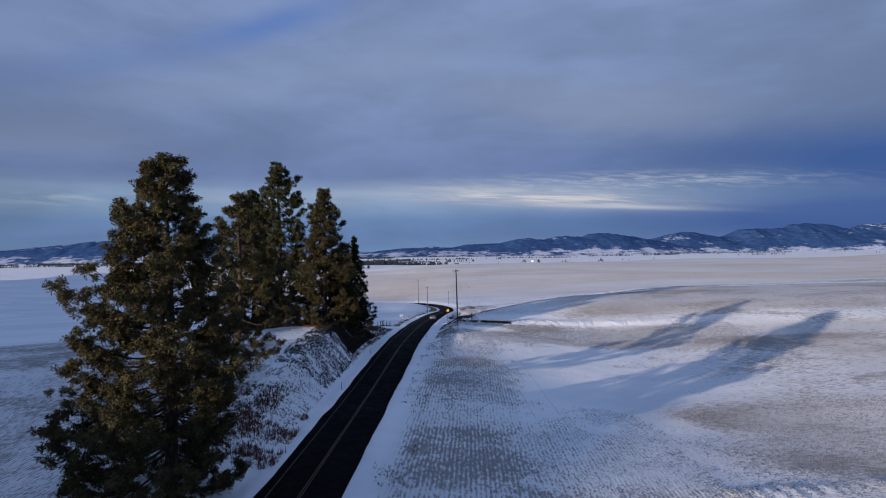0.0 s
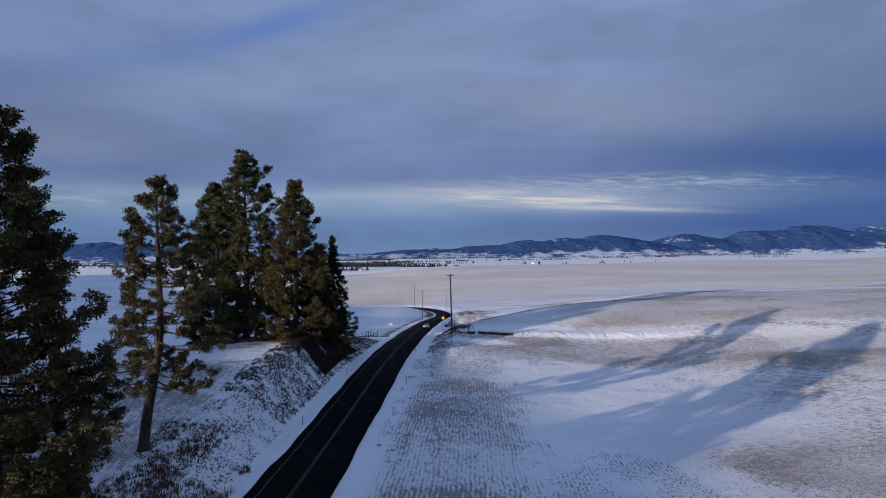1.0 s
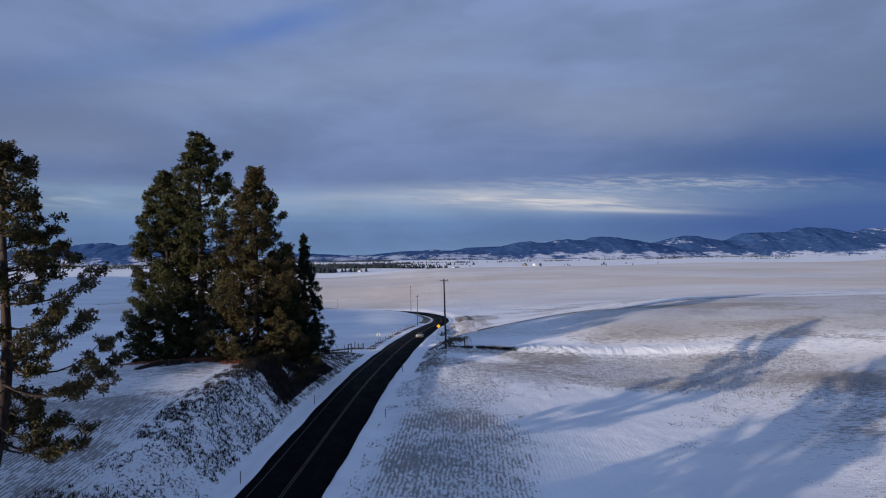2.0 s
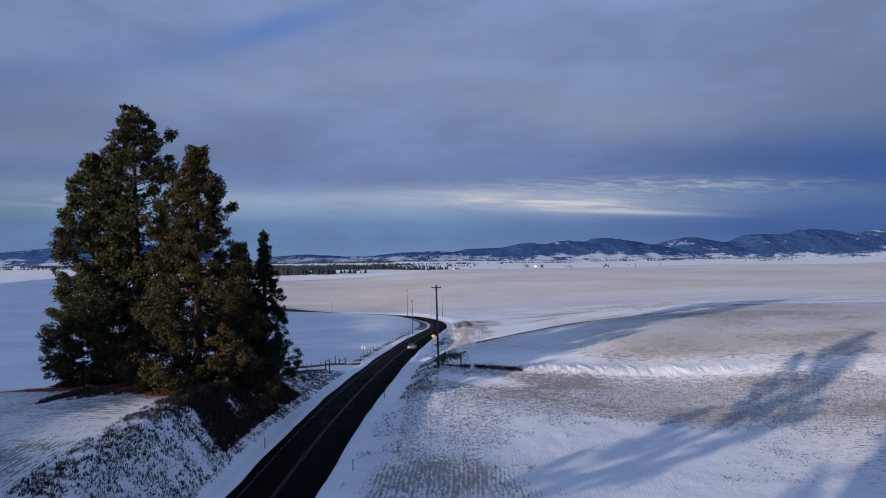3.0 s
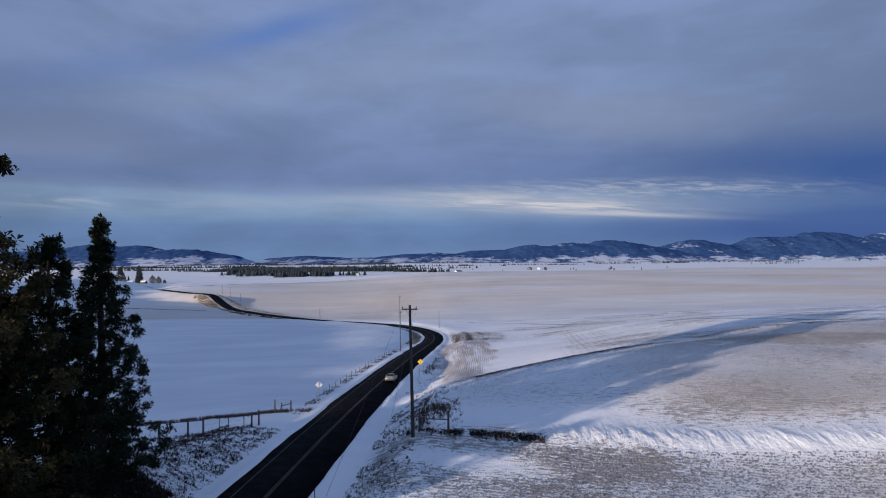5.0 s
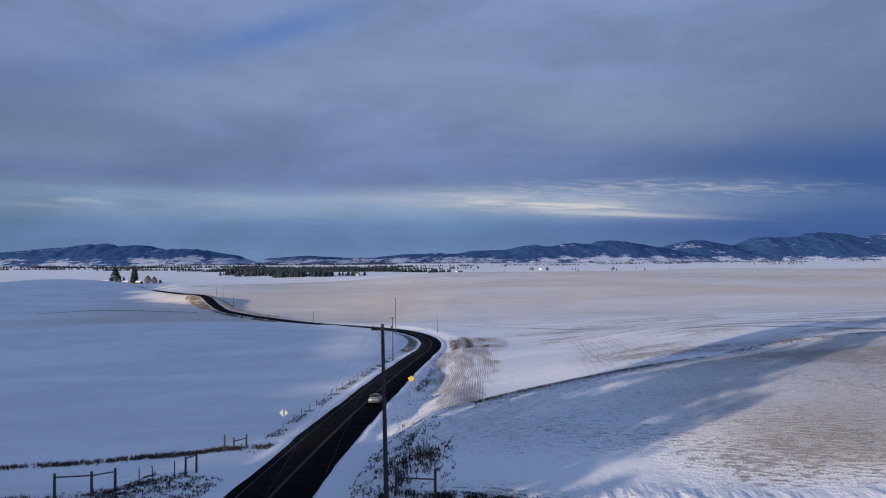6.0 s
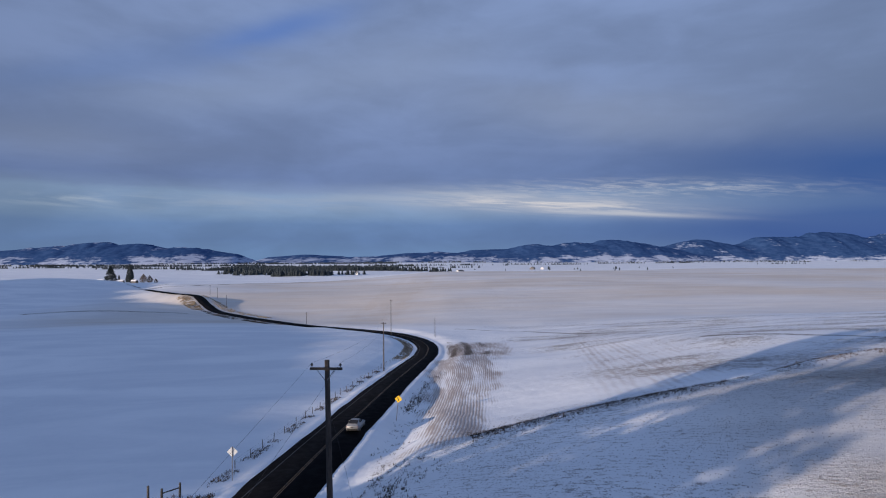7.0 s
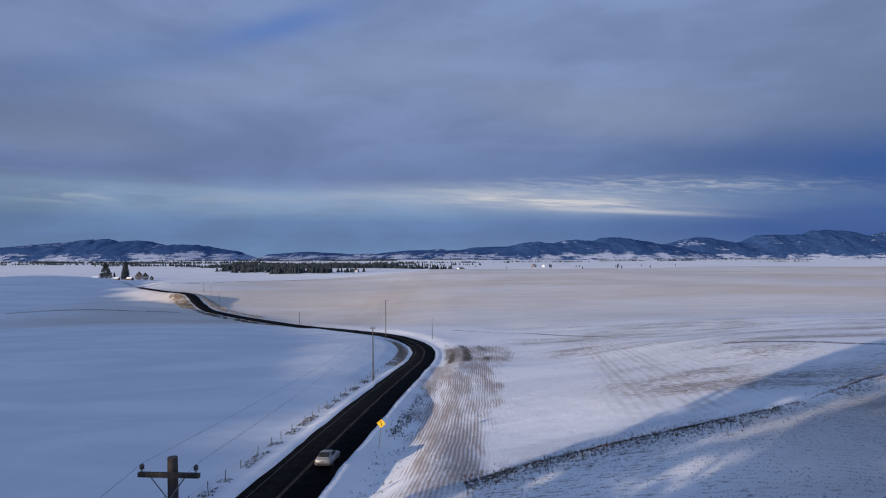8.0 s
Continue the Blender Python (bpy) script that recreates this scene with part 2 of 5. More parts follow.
def mat_paint(name, colour, wear=0.5):
    m, g = graph(name)
    p = g.coord()
    f = g.step(g.noise(p, 1.3, 5, 0.75), 0.42, 0.66)
    g.out(g.mix(g.math("MULTIPLY", f, wear), colour, (0.02, 0.02, 0.022)), 0.7)
    return m


def mat_plain(name, c1, c2, scale=2.0, rough=0.8, metal=0.0, bump=0.2, stretch=(1, 1, 1)):
    m, g = graph(name)
    p = g.scaled(g.coord(), stretch)
    n = g.noise(p, scale, 5, 0.65)
    fine = g.noise(p, scale * 9, 3, 0.6)
    g.out(g.mix(g.step(g.math("ADD", g.math("MULTIPLY", n, 0.7), g.math("MULTIPLY", fine, 0.3)), 0.35, 0.65), c1, c2), rough, metal,
          g.bump(fine, bump, 0.02))
    return m


def mat_needles(name, dark, light, brown, share):
    m, g = graph(name)
    p = g.coord()
    # dark and light clumps by noise, their contrast also imitating shade inside the crown
    c = g.mix(g.step(g.noise(p, 0.9, 4, 0.65), 0.36, 0.64), dark, light)
    c = g.mix(g.math("MULTIPLY", g.island(), 0.55), c, light)
    c = g.mix(g.math("MULTIPLY", g.step(g.noise(p, 0.8, 4, 0.7), 0.62 - share, 0.78 - share), 0.75), c, brown)
    g.out(c, 0.7, spec=0.15)
    return m


def mat_bark():
    m, g = graph("pine_bark")
    p = g.coord()
    n = g.noise(g.scaled(p, (4, 4, 0.9)), 1.0, 5, 0.65)
    g.out(g.mix(g.step(n, 0.38, 0.62), (0.014, 0.011, 0.009), (0.060, 0.038, 0.027)), 0.9, normal=g.bump(n, 0.8, 0.08))
    return m


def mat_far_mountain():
    """Forested range far behind the plain; distance haze is put into its bluish base colours."""
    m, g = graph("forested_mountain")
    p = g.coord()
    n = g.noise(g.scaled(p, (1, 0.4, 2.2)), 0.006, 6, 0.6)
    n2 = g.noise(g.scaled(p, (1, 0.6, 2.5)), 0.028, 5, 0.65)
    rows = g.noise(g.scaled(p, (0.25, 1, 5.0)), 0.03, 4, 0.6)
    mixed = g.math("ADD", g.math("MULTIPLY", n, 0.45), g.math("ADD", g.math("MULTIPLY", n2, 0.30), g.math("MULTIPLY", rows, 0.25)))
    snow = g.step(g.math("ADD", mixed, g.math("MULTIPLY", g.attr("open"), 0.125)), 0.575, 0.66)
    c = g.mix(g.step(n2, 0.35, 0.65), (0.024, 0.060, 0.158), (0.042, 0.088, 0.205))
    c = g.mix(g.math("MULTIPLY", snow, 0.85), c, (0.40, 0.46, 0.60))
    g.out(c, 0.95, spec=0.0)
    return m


M = {
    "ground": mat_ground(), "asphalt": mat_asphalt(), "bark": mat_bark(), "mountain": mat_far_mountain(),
    "yellow": mat_paint("road_paint_yellow", (0.085, 0.052, 0.018), 0.92),
    "white": mat_paint("road_paint_white", (0.055, 0.052, 0.05), 0.94),
    "needles": mat_needles("pine_needles", (0.008, 0.012, 0.0055), (0.072, 0.073, 0.029), (0.084, 0.056, 0.024), -0.02),
    "needles_brown": mat_needles("pine_needles_browning", (0.007, 0.008, 0.004), (0.078, 0.064, 0.026), (0.11, 0.066, 0.030), 0.06),
    "needles_olive": mat_needles("pine_needles_olive", (0.008, 0.0095, 0.0045), (0.086, 0.072, 0.031), (0.135, 0.088, 0.041), 0.04),
    "needles_dark": mat_needles("young_pine_needles", (0.004, 0.008, 0.005), (0.020, 0.032, 0.014), (0.04, 0.034, 0.014), -0.06),
    # far conifers: lightened towards grey-blue, distance haze mixed into the tone
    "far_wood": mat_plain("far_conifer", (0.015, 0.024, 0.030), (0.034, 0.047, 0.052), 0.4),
    "pole": mat_plain("weathered_pole_wood", (0.028, 0.024, 0.022), (0.085, 0.070, 0.060), 3.0, 0.9, stretch=(3, 3, 0.3)),
    "grey_wood": mat_plain("grey_fence_wood", (0.05, 0.042, 0.036), (0.14, 0.12, 0.10), 3.0, 0.9, stretch=(3, 3, 0.5)),
    "porcelain": mat_plain("glazed_insulator", (0.05, 0.045, 0.045), (0.11, 0.105, 0.11), 4.0, 0.3),
    "wire": mat_plain("dull_wire", (0.02, 0.02, 0.022), (0.045, 0.045, 0.05), 2.0, 0.8),
    "metal": mat_plain("bare_aluminium", (0.55, 0.57, 0.58), (0.70, 0.71, 0.72), 3.0, 0.55, 0.3),
    "steel": mat_plain("galvanised_steel", (0.20, 0.20, 0.21), (0.34, 0.34, 0.35), 5.0, 0.5, 0.8),
    "sign_yellow": mat_plain("yellow_sign_sheet", (0.80, 0.46, 0.015), (0.90, 0.55, 0.03), 2.0, 0.45),
    "black": mat_plain("black_sheet", (0.012, 0.012, 0.012), (0.03, 0.03, 0.03), 3.0, 0.5),
    "grass": mat_plain("dry_grass", (0.24, 0.185, 0.125), (0.42, 0.335, 0.23), 0.8, 0.9),
    "weed": mat_plain("dead_weeds", (0.022, 0.017, 0.015), (0.085, 0.062, 0.046), 0.6, 0.9),
    "brush": mat_plain("brown_brush", (0.045, 0.034, 0.028), (0.15, 0.108, 0.078), 0.6, 0.9),
    "red_brush": mat_plain("reddish_brush", (0.07, 0.030, 0.024), (0.17, 0.080, 0.055), 0.9, 0.9),
    "twig": mat_plain("dark_bare_twigs", (0.012, 0.010, 0.009), (0.042, 0.031, 0.026), 0.6, 0.9),
    "stubble": mat_plain("cut_straw", (0.046, 0.038, 0.036), (0.14, 0.112, 0.095), 0.5, 0.9),
    "clod": mat_plain("snow_clod", (0.12, 0.11, 0.11), (0.44, 0.435, 0.45), 2.4, 0.8),
    "litter": mat_plain("pine_litter", (0.30, 0.088, 0.045), (0.45, 0.165, 0.09), 1.6, 0.95),
    "wall_white": mat_plain("white_siding", (0.62, 0.62, 0.60), (0.78, 0.78, 0.76), 1.0),
    "roof": mat_plain("grey_roof", (0.09, 0.085, 0.085), (0.18, 0.17, 0.17), 1.0),
    "dark_pane": mat_plain("dark_window", (0.015, 0.018, 0.024), (0.03, 0.035, 0.045), 1.0, 0.15),
    "snow_roof": mat_plain("snow_on_roof", (0.75, 0.77, 0.80), (0.86, 0.87, 0.89), 0.5),
}


# ---- mesh helpers ----


def mesh_np(name, verts, faces, mats, smooth=False):
    """A mesh from arrays: verts n x 3, faces m x 3 or m x 4."""
    me = bpy.data.meshes.new(name)
    verts, faces = np.asarray(verts, np.float32), np.asarray(faces, np.int32)
    k = faces.shape[1]
    me.vertices.add(len(verts))
    me.vertices.foreach_set("co", verts.ravel())
    me.loops.add(faces.size)
    me.loops.foreach_set("vertex_index", faces.ravel())
    me.polygons.add(len(faces))
    me.polygons.foreach_set("loop_start", np.arange(0, faces.size, k, dtype=np.int32))
    if smooth:
        me.polygons.foreach_set("use_smooth", np.ones(len(faces), bool))
    for x in mats if isinstance(mats, (list, tuple)) else [mats]:
        me.materials.append(x)
    me.update(calc_edges=True)
    return me


def part(name, bm, material, parent, label="", smooth=False):
    me = bpy.data.meshes.new(name)
    if smooth:
        for f in bm.faces:
            f.smooth = True
    bm.to_mesh(me)
    bm.free()
    me.materials.append(material)
    ob = new(name, me)
    ob.parent = parent
    if label:
        ob["label"] = label
    return ob


def part_np(name, verts, faces, material, parent, label="", smooth=False):
    ob = new(name, mesh_np(name, verts, faces, material, smooth))
    ob.parent = parent
    if label:
        ob["label"] = label
    return ob


def thing(name, x, y, z, label, category, group="", turn=0.0, kind=""):
    ob = new(name)
    ob.empty_display_size = 0.2
    ob.matrix_world = pose(x, y, z, 0, 0, turn)
    return tagged(ob, label, category, group, kind)


def add_box(bm, cx, cy, cz, sx, sy, sz, bevel=0.0, rot=None):
    r = bmesh.ops.create_cube(bm, size=1.0)
    m = Matrix.Translation((cx, cy, cz)) @ (rot if rot else Matrix.Identity(4)) @ Matrix.Diagonal((sx, sy, sz, 1))
    bmesh.ops.transform(bm, matrix=m, verts=r["verts"])
    if bevel:
        es = list({e for v in r["verts"] for e in v.link_edges})
        bmesh.ops.bevel(bm, geom=es, offset=bevel, segments=1, affect="EDGES")
    return bm


def box(cx, cy, cz, sx, sy, sz, bevel=0.0, rot=None):
    return add_box(bmesh.new(), cx, cy, cz, sx, sy, sz, bevel, rot)


def tube_np(points, radii, sides=6):
    """A tapered tube along points, as arrays."""
    P = np.asarray(points, float)
    T = np.gradient(P, axis=0)
    T /= np.linalg.norm(T, axis=1)[:, None] + 1e-9
    ref = np.where(np.abs(T[:, 2:3]) > 0.9, [[1.0, 0, 0]], [[0, 0, 1.0]])
    U = np.cross(T, ref)
    U /= np.linalg.norm(U, axis=1)[:, None] + 1e-9
    V = np.cross(T, U)
    a = np.linspace(0, 2 * np.pi, sides, endpoint=False)
    R = np.asarray(radii, float)[:, None, None]
    ring = P[:, None, :] + R * (np.cos(a)[None, :, None] * U[:, None, :] + np.sin(a)[None, :, None] * V[:, None, :])
    n = len(P)
    i, j = np.meshgrid(np.arange(n - 1), np.arange(sides), indexing="ij")
    f = np.stack([i * sides + j, (i + 1) * sides + j, (i + 1) * sides + (j + 1) % sides, i * sides + (j + 1) % sides], -1).reshape(-1, 4)
    return ring.reshape(-1, 3), f


class Pile:
    """Collects arrays of vertices and faces of one width."""

    def __init__(self):
        self.v, self.f, self.n = [], [], 0

    def add(self, v, f):
        self.v.append(np.asarray(v, np.float32))
        self.f.append(np.asarray(f, np.int32) + self.n)
        self.n += len(v)

    def arrays(self):
        return np.concatenate(self.v), np.concatenate(self.f)


def hashed(ix, iy, seed):
    h = (ix.astype(np.int64) * 374761393 + iy.astype(np.int64) * 668265263 + seed * 1442695041) & 0xFFFFFFFF
    h = ((h ^ (h >> 13)) * 1274126177) & 0xFFFFFFFF
    return ((h ^ (h >> 16)) & 0xFFFFFF) / float(0xFFFFFF)


def vnoise(x, y, scale, octaves=3, seed=0):
    """Value noise from 0 to 1."""
    x, y = np.asarray(x, float) / scale, np.asarray(y, float) / scale
    total, amp, norm = 0.0, 1.0, 0.0
    for o in range(octaves):
        ix, iy = np.floor(x), np.floor(y)
        fx, fy = x - ix, y - iy
        fx, fy = fx * fx * (3 - 2 * fx), fy * fy * (3 - 2 * fy)
        a, b = hashed(ix, iy, seed + o), hashed(ix + 1, iy, seed + o)
        c, d = hashed(ix, iy + 1, seed + o), hashed(ix + 1, iy + 1, seed + o)
        total = total + amp * ((a * (1 - fx) + b * fx) * (1 - fy) + (c * (1 - fx) + d * fx) * fy)
        norm += amp
        amp *= 0.5
        x, y = x * 2.03 + 17.1, y * 2.03 + 5.7
    return total / norm


def smooth(v, lo, hi):
    t = np.clip((v - lo) / (hi - lo), 0, 1)
    return t * t * (3 - 2 * t)


def hermite(xs, ys, x):
    """Smooth curve through the stations xs, with values ys (along the first axis)."""
    xs, ys = np.asarray(xs, float), np.asarray(ys, float)
    m = np.gradient(ys, xs, axis=0)
    x = np.clip(x, xs[0], xs[-1])
    i = np.clip(np.searchsorted(xs, x) - 1, 0, len(xs) - 2)
    h = xs[i + 1] - xs[i]
    t = (x - xs[i]) / h
    if ys.ndim > 1:
        t, h = t[:, None], h[:, None]
    return ((2 * t**3 - 3 * t**2 + 1) * ys[i] + (t**3 - 2 * t**2 + t) * h * m[i] + (-2 * t**3 + 3 * t**2) * ys[i + 1] + (t**3 - t**2) * h * m[i + 1])


# ---- the lie of the land ----
# road: x, y, z of its centre line
ROAD = [(-19.6, -90, -1.4), (-10.9, 50, -0.8), (-8.1, 95, -0.4), (-6.05, 125, 0.4), (-4.25, 155, -0.5), (-2.15, 188, -2.3), (1.55, 235, -5.3),
        (5.0, 280, -9.0), (7.4, 315, -11.7), (7.0, 335, -12.5), (3.5, 352, -13.0), (-6, 374, -13.6), (-28, 402, -15), (-54, 433, -17),
        (-90, 479, -19), (-126, 524, -20), (-152, 556, -19.5), (-168, 580, -16.5), (-184, 604, -12.5), (-215, 633, -12), (-281, 717, -13),
        (-330, 800, -15), (-380, 960, -20)]
HALF = 3.72


def road_line():
    P = np.array(ROAD, float)
    s = np.concatenate([[0], np.cumsum(np.linalg.norm(np.diff(P[:, :2], axis=0), axis=1))])
    q = np.arange(0, s[-1], 1.0)
    return hermite(s, P, q)


LINE = road_line()
TAN = np.gradient(LINE, axis=0)
TAN[:, 2] = 0
TAN /= np.linalg.norm(TAN, axis=1)[:, None]
NOR = np.stack([TAN[:, 1], -TAN[:, 0], np.zeros(len(TAN))], 1)      # to the right

# heights of the fields along lines ahead, at several x
LAND_Y = [-120, 50, 80, 110, 130, 145, 152, 160, 168, 182, 210, 270, 335, 380, 450, 560, 700, 900, 1100, 1400, 2000, 5400]
LAND = {
    -700: [-8, -9, -9, -9, -9, -9.8, -10, -10, -10, -10, -11, -12, -13, -14, -15, -15, -14, -14, -15, -22, -27, -32],
    -250: [-5, -6, -6, -6, -6, -6.7, -7, -7.5, -8, -8.5, -9.5, -11, -13, -15, -18, -20, -15, -18, -23, -22, -27, -32],
    -45: [-1.5, 0.2, 1.3, 3.9, 3.4, 1.1, 0.1, -1.6, -3.0, -4.4, -5, -8, -9.8, -12.3, -17, -20, -17, -13.2, -13, -22, -27, -32],
    -15: [-1.5, 0.6, 1.7, 5.0, 4.6, 2.4, 1.5, 0.2, -0.9, -2.2, -4.0, -7.0, -10.0, -12.5, -16.5, -18, -16, -11.5, -10.8, -22, -27, -32],
    2: [-1.2, -0.9, -0.8, -0.1, 0.9, 1.9, 2.5, 1.9, 0.6, -1.5, -4.3, -8.2, -11.8, -12.7, -15.5, -17, -15, -11, -10, -22, -27, -32],
    14: [-1.5, -1.5, -1.7, -1.2, 0.3, 1.5, 2.5, 2.8, 2.4, 1.0, -3.2, -7.4, -11.9, -12.8, -15, -16, -14.5, -10.5, -9.5, -22, -27, -32],
    45: [-3, -3.2, -3.5, -3.0, -1.5, 0.2, 1.5, 3.0, 4.4, 5.3, 1.8, -5.3, -11, -12.8, -14.5, -15, -13.5, -10, -9, -22, -27, -32],
    75: [-3, -3, -3, -2, -0.6, 0.8, 2.2, 3.4, 4.5, 5.2, 4.7, -0.4, -8.5, -11, -14, -14.3, -12.8, -9.6, -8.8, -22, -27, -32],
    120: [-3, -2.5, -2, -0.8, 0.4, 1.2, 2.6, 3.7, 4.6, 5.2, 5.2, 1.6, -5.5, -8.5, -13, -13.5, -12, -9, -8.5, -22, -27, -32],
    500: [-2, 0, 1, 2, 3, 3.8, 4, 4.5, 5, 5, 5, 3, 0, -3, -9, -9.5, -9, -7.5, -6, -16, -27, -32],
    1500: [0, 1, 1, 2, 2, 3, 3, 3, 3, 3, 3, 2, 0, -2, -4, -6, -6, -4, -2, -16, -27, -32],
}
LAND_X = sorted(LAND)


def land(x, y):
    """The fields without the road."""
    cols = np.array([LAND[k] for k in LAND_X]).T
    row = hermite(LAND_Y, cols, y)
    xs = np.array(LAND_X, float)
    mm = np.gradient(row, xs, axis=1)
    xx = np.clip(x, xs[0], xs[-1])
    i = np.clip(np.searchsorted(xs, xx) - 1, 0, len(xs) - 2)
    k = np.arange(len(x))
    h = xs[i + 1] - xs[i]
    t = (xx - xs[i]) / h
    a, b, ma, mb = row[k, i], row[k, i + 1], mm[k, i], mm[k, i + 1]
    z = (2 * t**3 - 3 * t**2 + 1) * a + (t**3 - 2 * t**2 + t) * h * ma + (-2 * t**3 + 3 * t**2) * b + (t**3 - t**2) * h * mb
    away = smooth(y, 250, 700)
    z = z + (vnoise(x, y, 30, 3, 3) - 0.5) * 0.7 + (vnoise(x, y, 240, 2, 8) - 0.5) * (0.6 + 7.0 * away * smooth(2600 - y, 0, 900))
    # unseen hill added behind the start, towards the low sun, shaped to cast shade
    u, p = x * 0.777 + y * 0.629, x * 0.629 - y * 0.777
    crest = np.interp(p, [-1250, -1000, -800, -640, -310, -205, -177, -156, -143, -136, -131, -127, -117, -112, -107, -90, -65, -50, -36, 10, 60], [0, 80, 76, 61, 60, 56, 53.5, 53, 50.6, 50.0, 54.0, 56.5, 59.5, 56.0, 48.0, 47.5, 43, 42, 39, 30, 0])
    z = z + crest * np.exp(-((u + 185) / 52) ** 2) * (1.0 + (vnoise(x, y, 35, 3, 14) - 0.5) * (0.12 - 0.10 * smooth(-p, 240, 380)))
    # low mounds beyond the bend on the left
    for mx, my, r, h in ((-215, 545, 50, 7.0), (-415, 770, 95, 10.0), (-120, 420, 70, 2.0), (-520, 560, 140, 6.0)):
        z = z + h * np.exp(-((x - mx) ** 2 + ((y - my) * 1.3) ** 2) / r**2)
    # snow drift along the field edge, and a small one nearer
    wob = (vnoise(x, x * 0, 9, 2, 5) - 0.5) * 2.2
    ph = (x * 0.95 + y * 0.5) / 1.9 + 2.2 * vnoise(x, y, 6, 3, 16)
    rib = (0.25 + 0.75 * np.abs(np.sin(ph * math.pi))) * (0.5 + 0.9 * vnoise(x, y * 0, 4, 2, 6))
    z = z + 0.50 * np.exp(-((y - 150.6 - wob) / 2.3) ** 2) * smooth(x, 14, 27) * smooth(82 - x, 0, 40) * rib
    z = z + 0.45 * np.exp(-((y - 56.5 - (x - 27) * 0.22) / 1.5) ** 2) * smooth(x, 22, 29) * rib
    # field edge with a low step
    edge = edge_y(x)
    z = z - 0.7 * smooth(y - edge, -0.5, 2.0) * smooth(x, 12, 18) * smooth(edge + 40 - y, 0, 30)
    return z


def near_line(x, y, pts):
    """Distance to a line through a few points on the ground."""
    best = np.full(len(x), 1e4)
    for (ax, ay), (bx, by) in zip(pts, pts[1:]):
        ux, uy = bx - ax, by - ay
        t = np.clip(((x - ax) * ux + (y - ay) * uy) / (ux * ux + uy * uy), 0, 1)
        best = np.minimum(best, np.hypot(x - ax - t * ux, y - ay - t * uy))
    return best


EDGE = [(15, 185), (20, 187.5), (28, 189.5), (37, 191.5), (46, 195), (56, 202), (66, 209), (80, 214.5), (120, 221)]     # foot of the near rise, where weeds stand


def edge_y(x):
    return np.interp(x, [p[0] for p in EDGE], [p[1] for p in EDGE])


def clean_snow(x, y):
    """Where the near field lies under unbroken snow: 1, fading to 0 round it."""
    wave = 9 * (vnoise(x, y, 16, 3, 52) - 0.5)
    return smooth(y + wave, 82 + 0.12 * (x - 25), 94 + 0.12 * (x - 25)) * smooth(135 - y + 0.7 * wave, 0, 9) * smooth(x + 0.6 * wave, 11, 20) * smooth(84 - x, 0, 16)


def near_road(x, y):
    """Distance to the right of the centre line, the road's height there, and the place along it."""
    n = len(x)
    lat, zr, at = np.full(n, 1e3), np.zeros(n), np.zeros(n, int)
    lo, hi = LINE[:, :2].min(0) - 30, LINE[:, :2].max(0) + 30
    sel = np.where((x > lo[0]) & (x < hi[0]) & (y > lo[1]) & (y < hi[1]))[0]
    for c in np.array_split(sel, max(1, len(sel) // 6000)):
        d = (x[c, None] - LINE[None, :, 0]) ** 2 + (y[c, None] - LINE[None, :, 1]) ** 2
        k = d.argmin(1)
        s = (x[c] - LINE[k, 0]) * NOR[k, 0] + (y[c] - LINE[k, 1]) * NOR[k, 1]
        lat[c] = np.where(s < 0, -1, 1) * np.sqrt(d[np.arange(len(c)), k])
        zr[c], at[c] = LINE[k, 2], k
    return lat, zr, at


def ground_z(x, y, full=False):
    x, y = np.atleast_1d(np.asarray(x, float)), np.atleast_1d(np.asarray(y, float))
    z = land(x, y)
    lat, zr, at = near_road(x, y)
    d = np.abs(lat) - HALF
    wide = np.where(lat < 0, 7.0, 7.5) + np.where(y > 400, 6, 0)
    w = smooth(d, 1.3, 1.3 + wide)
    shoulder = zr - 0.05 - 0.18 * smooth(d, 0.6, 2.2) + 0.16 * np.exp(-((d - 1.0) / 0.5) ** 2) * vnoise(x, y, 4, 2, 9)
    z2 = shoulder * (1 - w) + z * w
    # the shoulder falls into a shallow ditch below the crest
    z2 = z2 - np.where(lat > 0, 0.85, 0.0) * np.exp(-((d - 4.2) / np.where(d < 4.2, 1.9, 4.6)) ** 2) * smooth(y, 182, 196) * smooth(262 - y, 0, 25)
    z2 = np.where(d < 0.0, np.minimum(zr - 0.14, z2), z2)
    near = np.abs(lat) < 40
    z = np.where(near, z2, z)
    return (z, lat, at) if full else z


def gz(x, y):
    return float(ground_z(x, y)[0])


def spaced(lo, a, b, hi, step, grow):
    """Stations that are even from a to b and widen beyond."""
    mid = list(np.arange(a, b + 1e-6, step))
    up, s = [], step
    v = mid[-1]
    while v < hi:
        s *= grow
        v += s
        up.append(v)
    dn, s, v = [], step, mid[0]
    while v > lo:
        s *= grow
        v -= s
        dn.append(v)
    return np.array(dn[::-1] + mid + up)


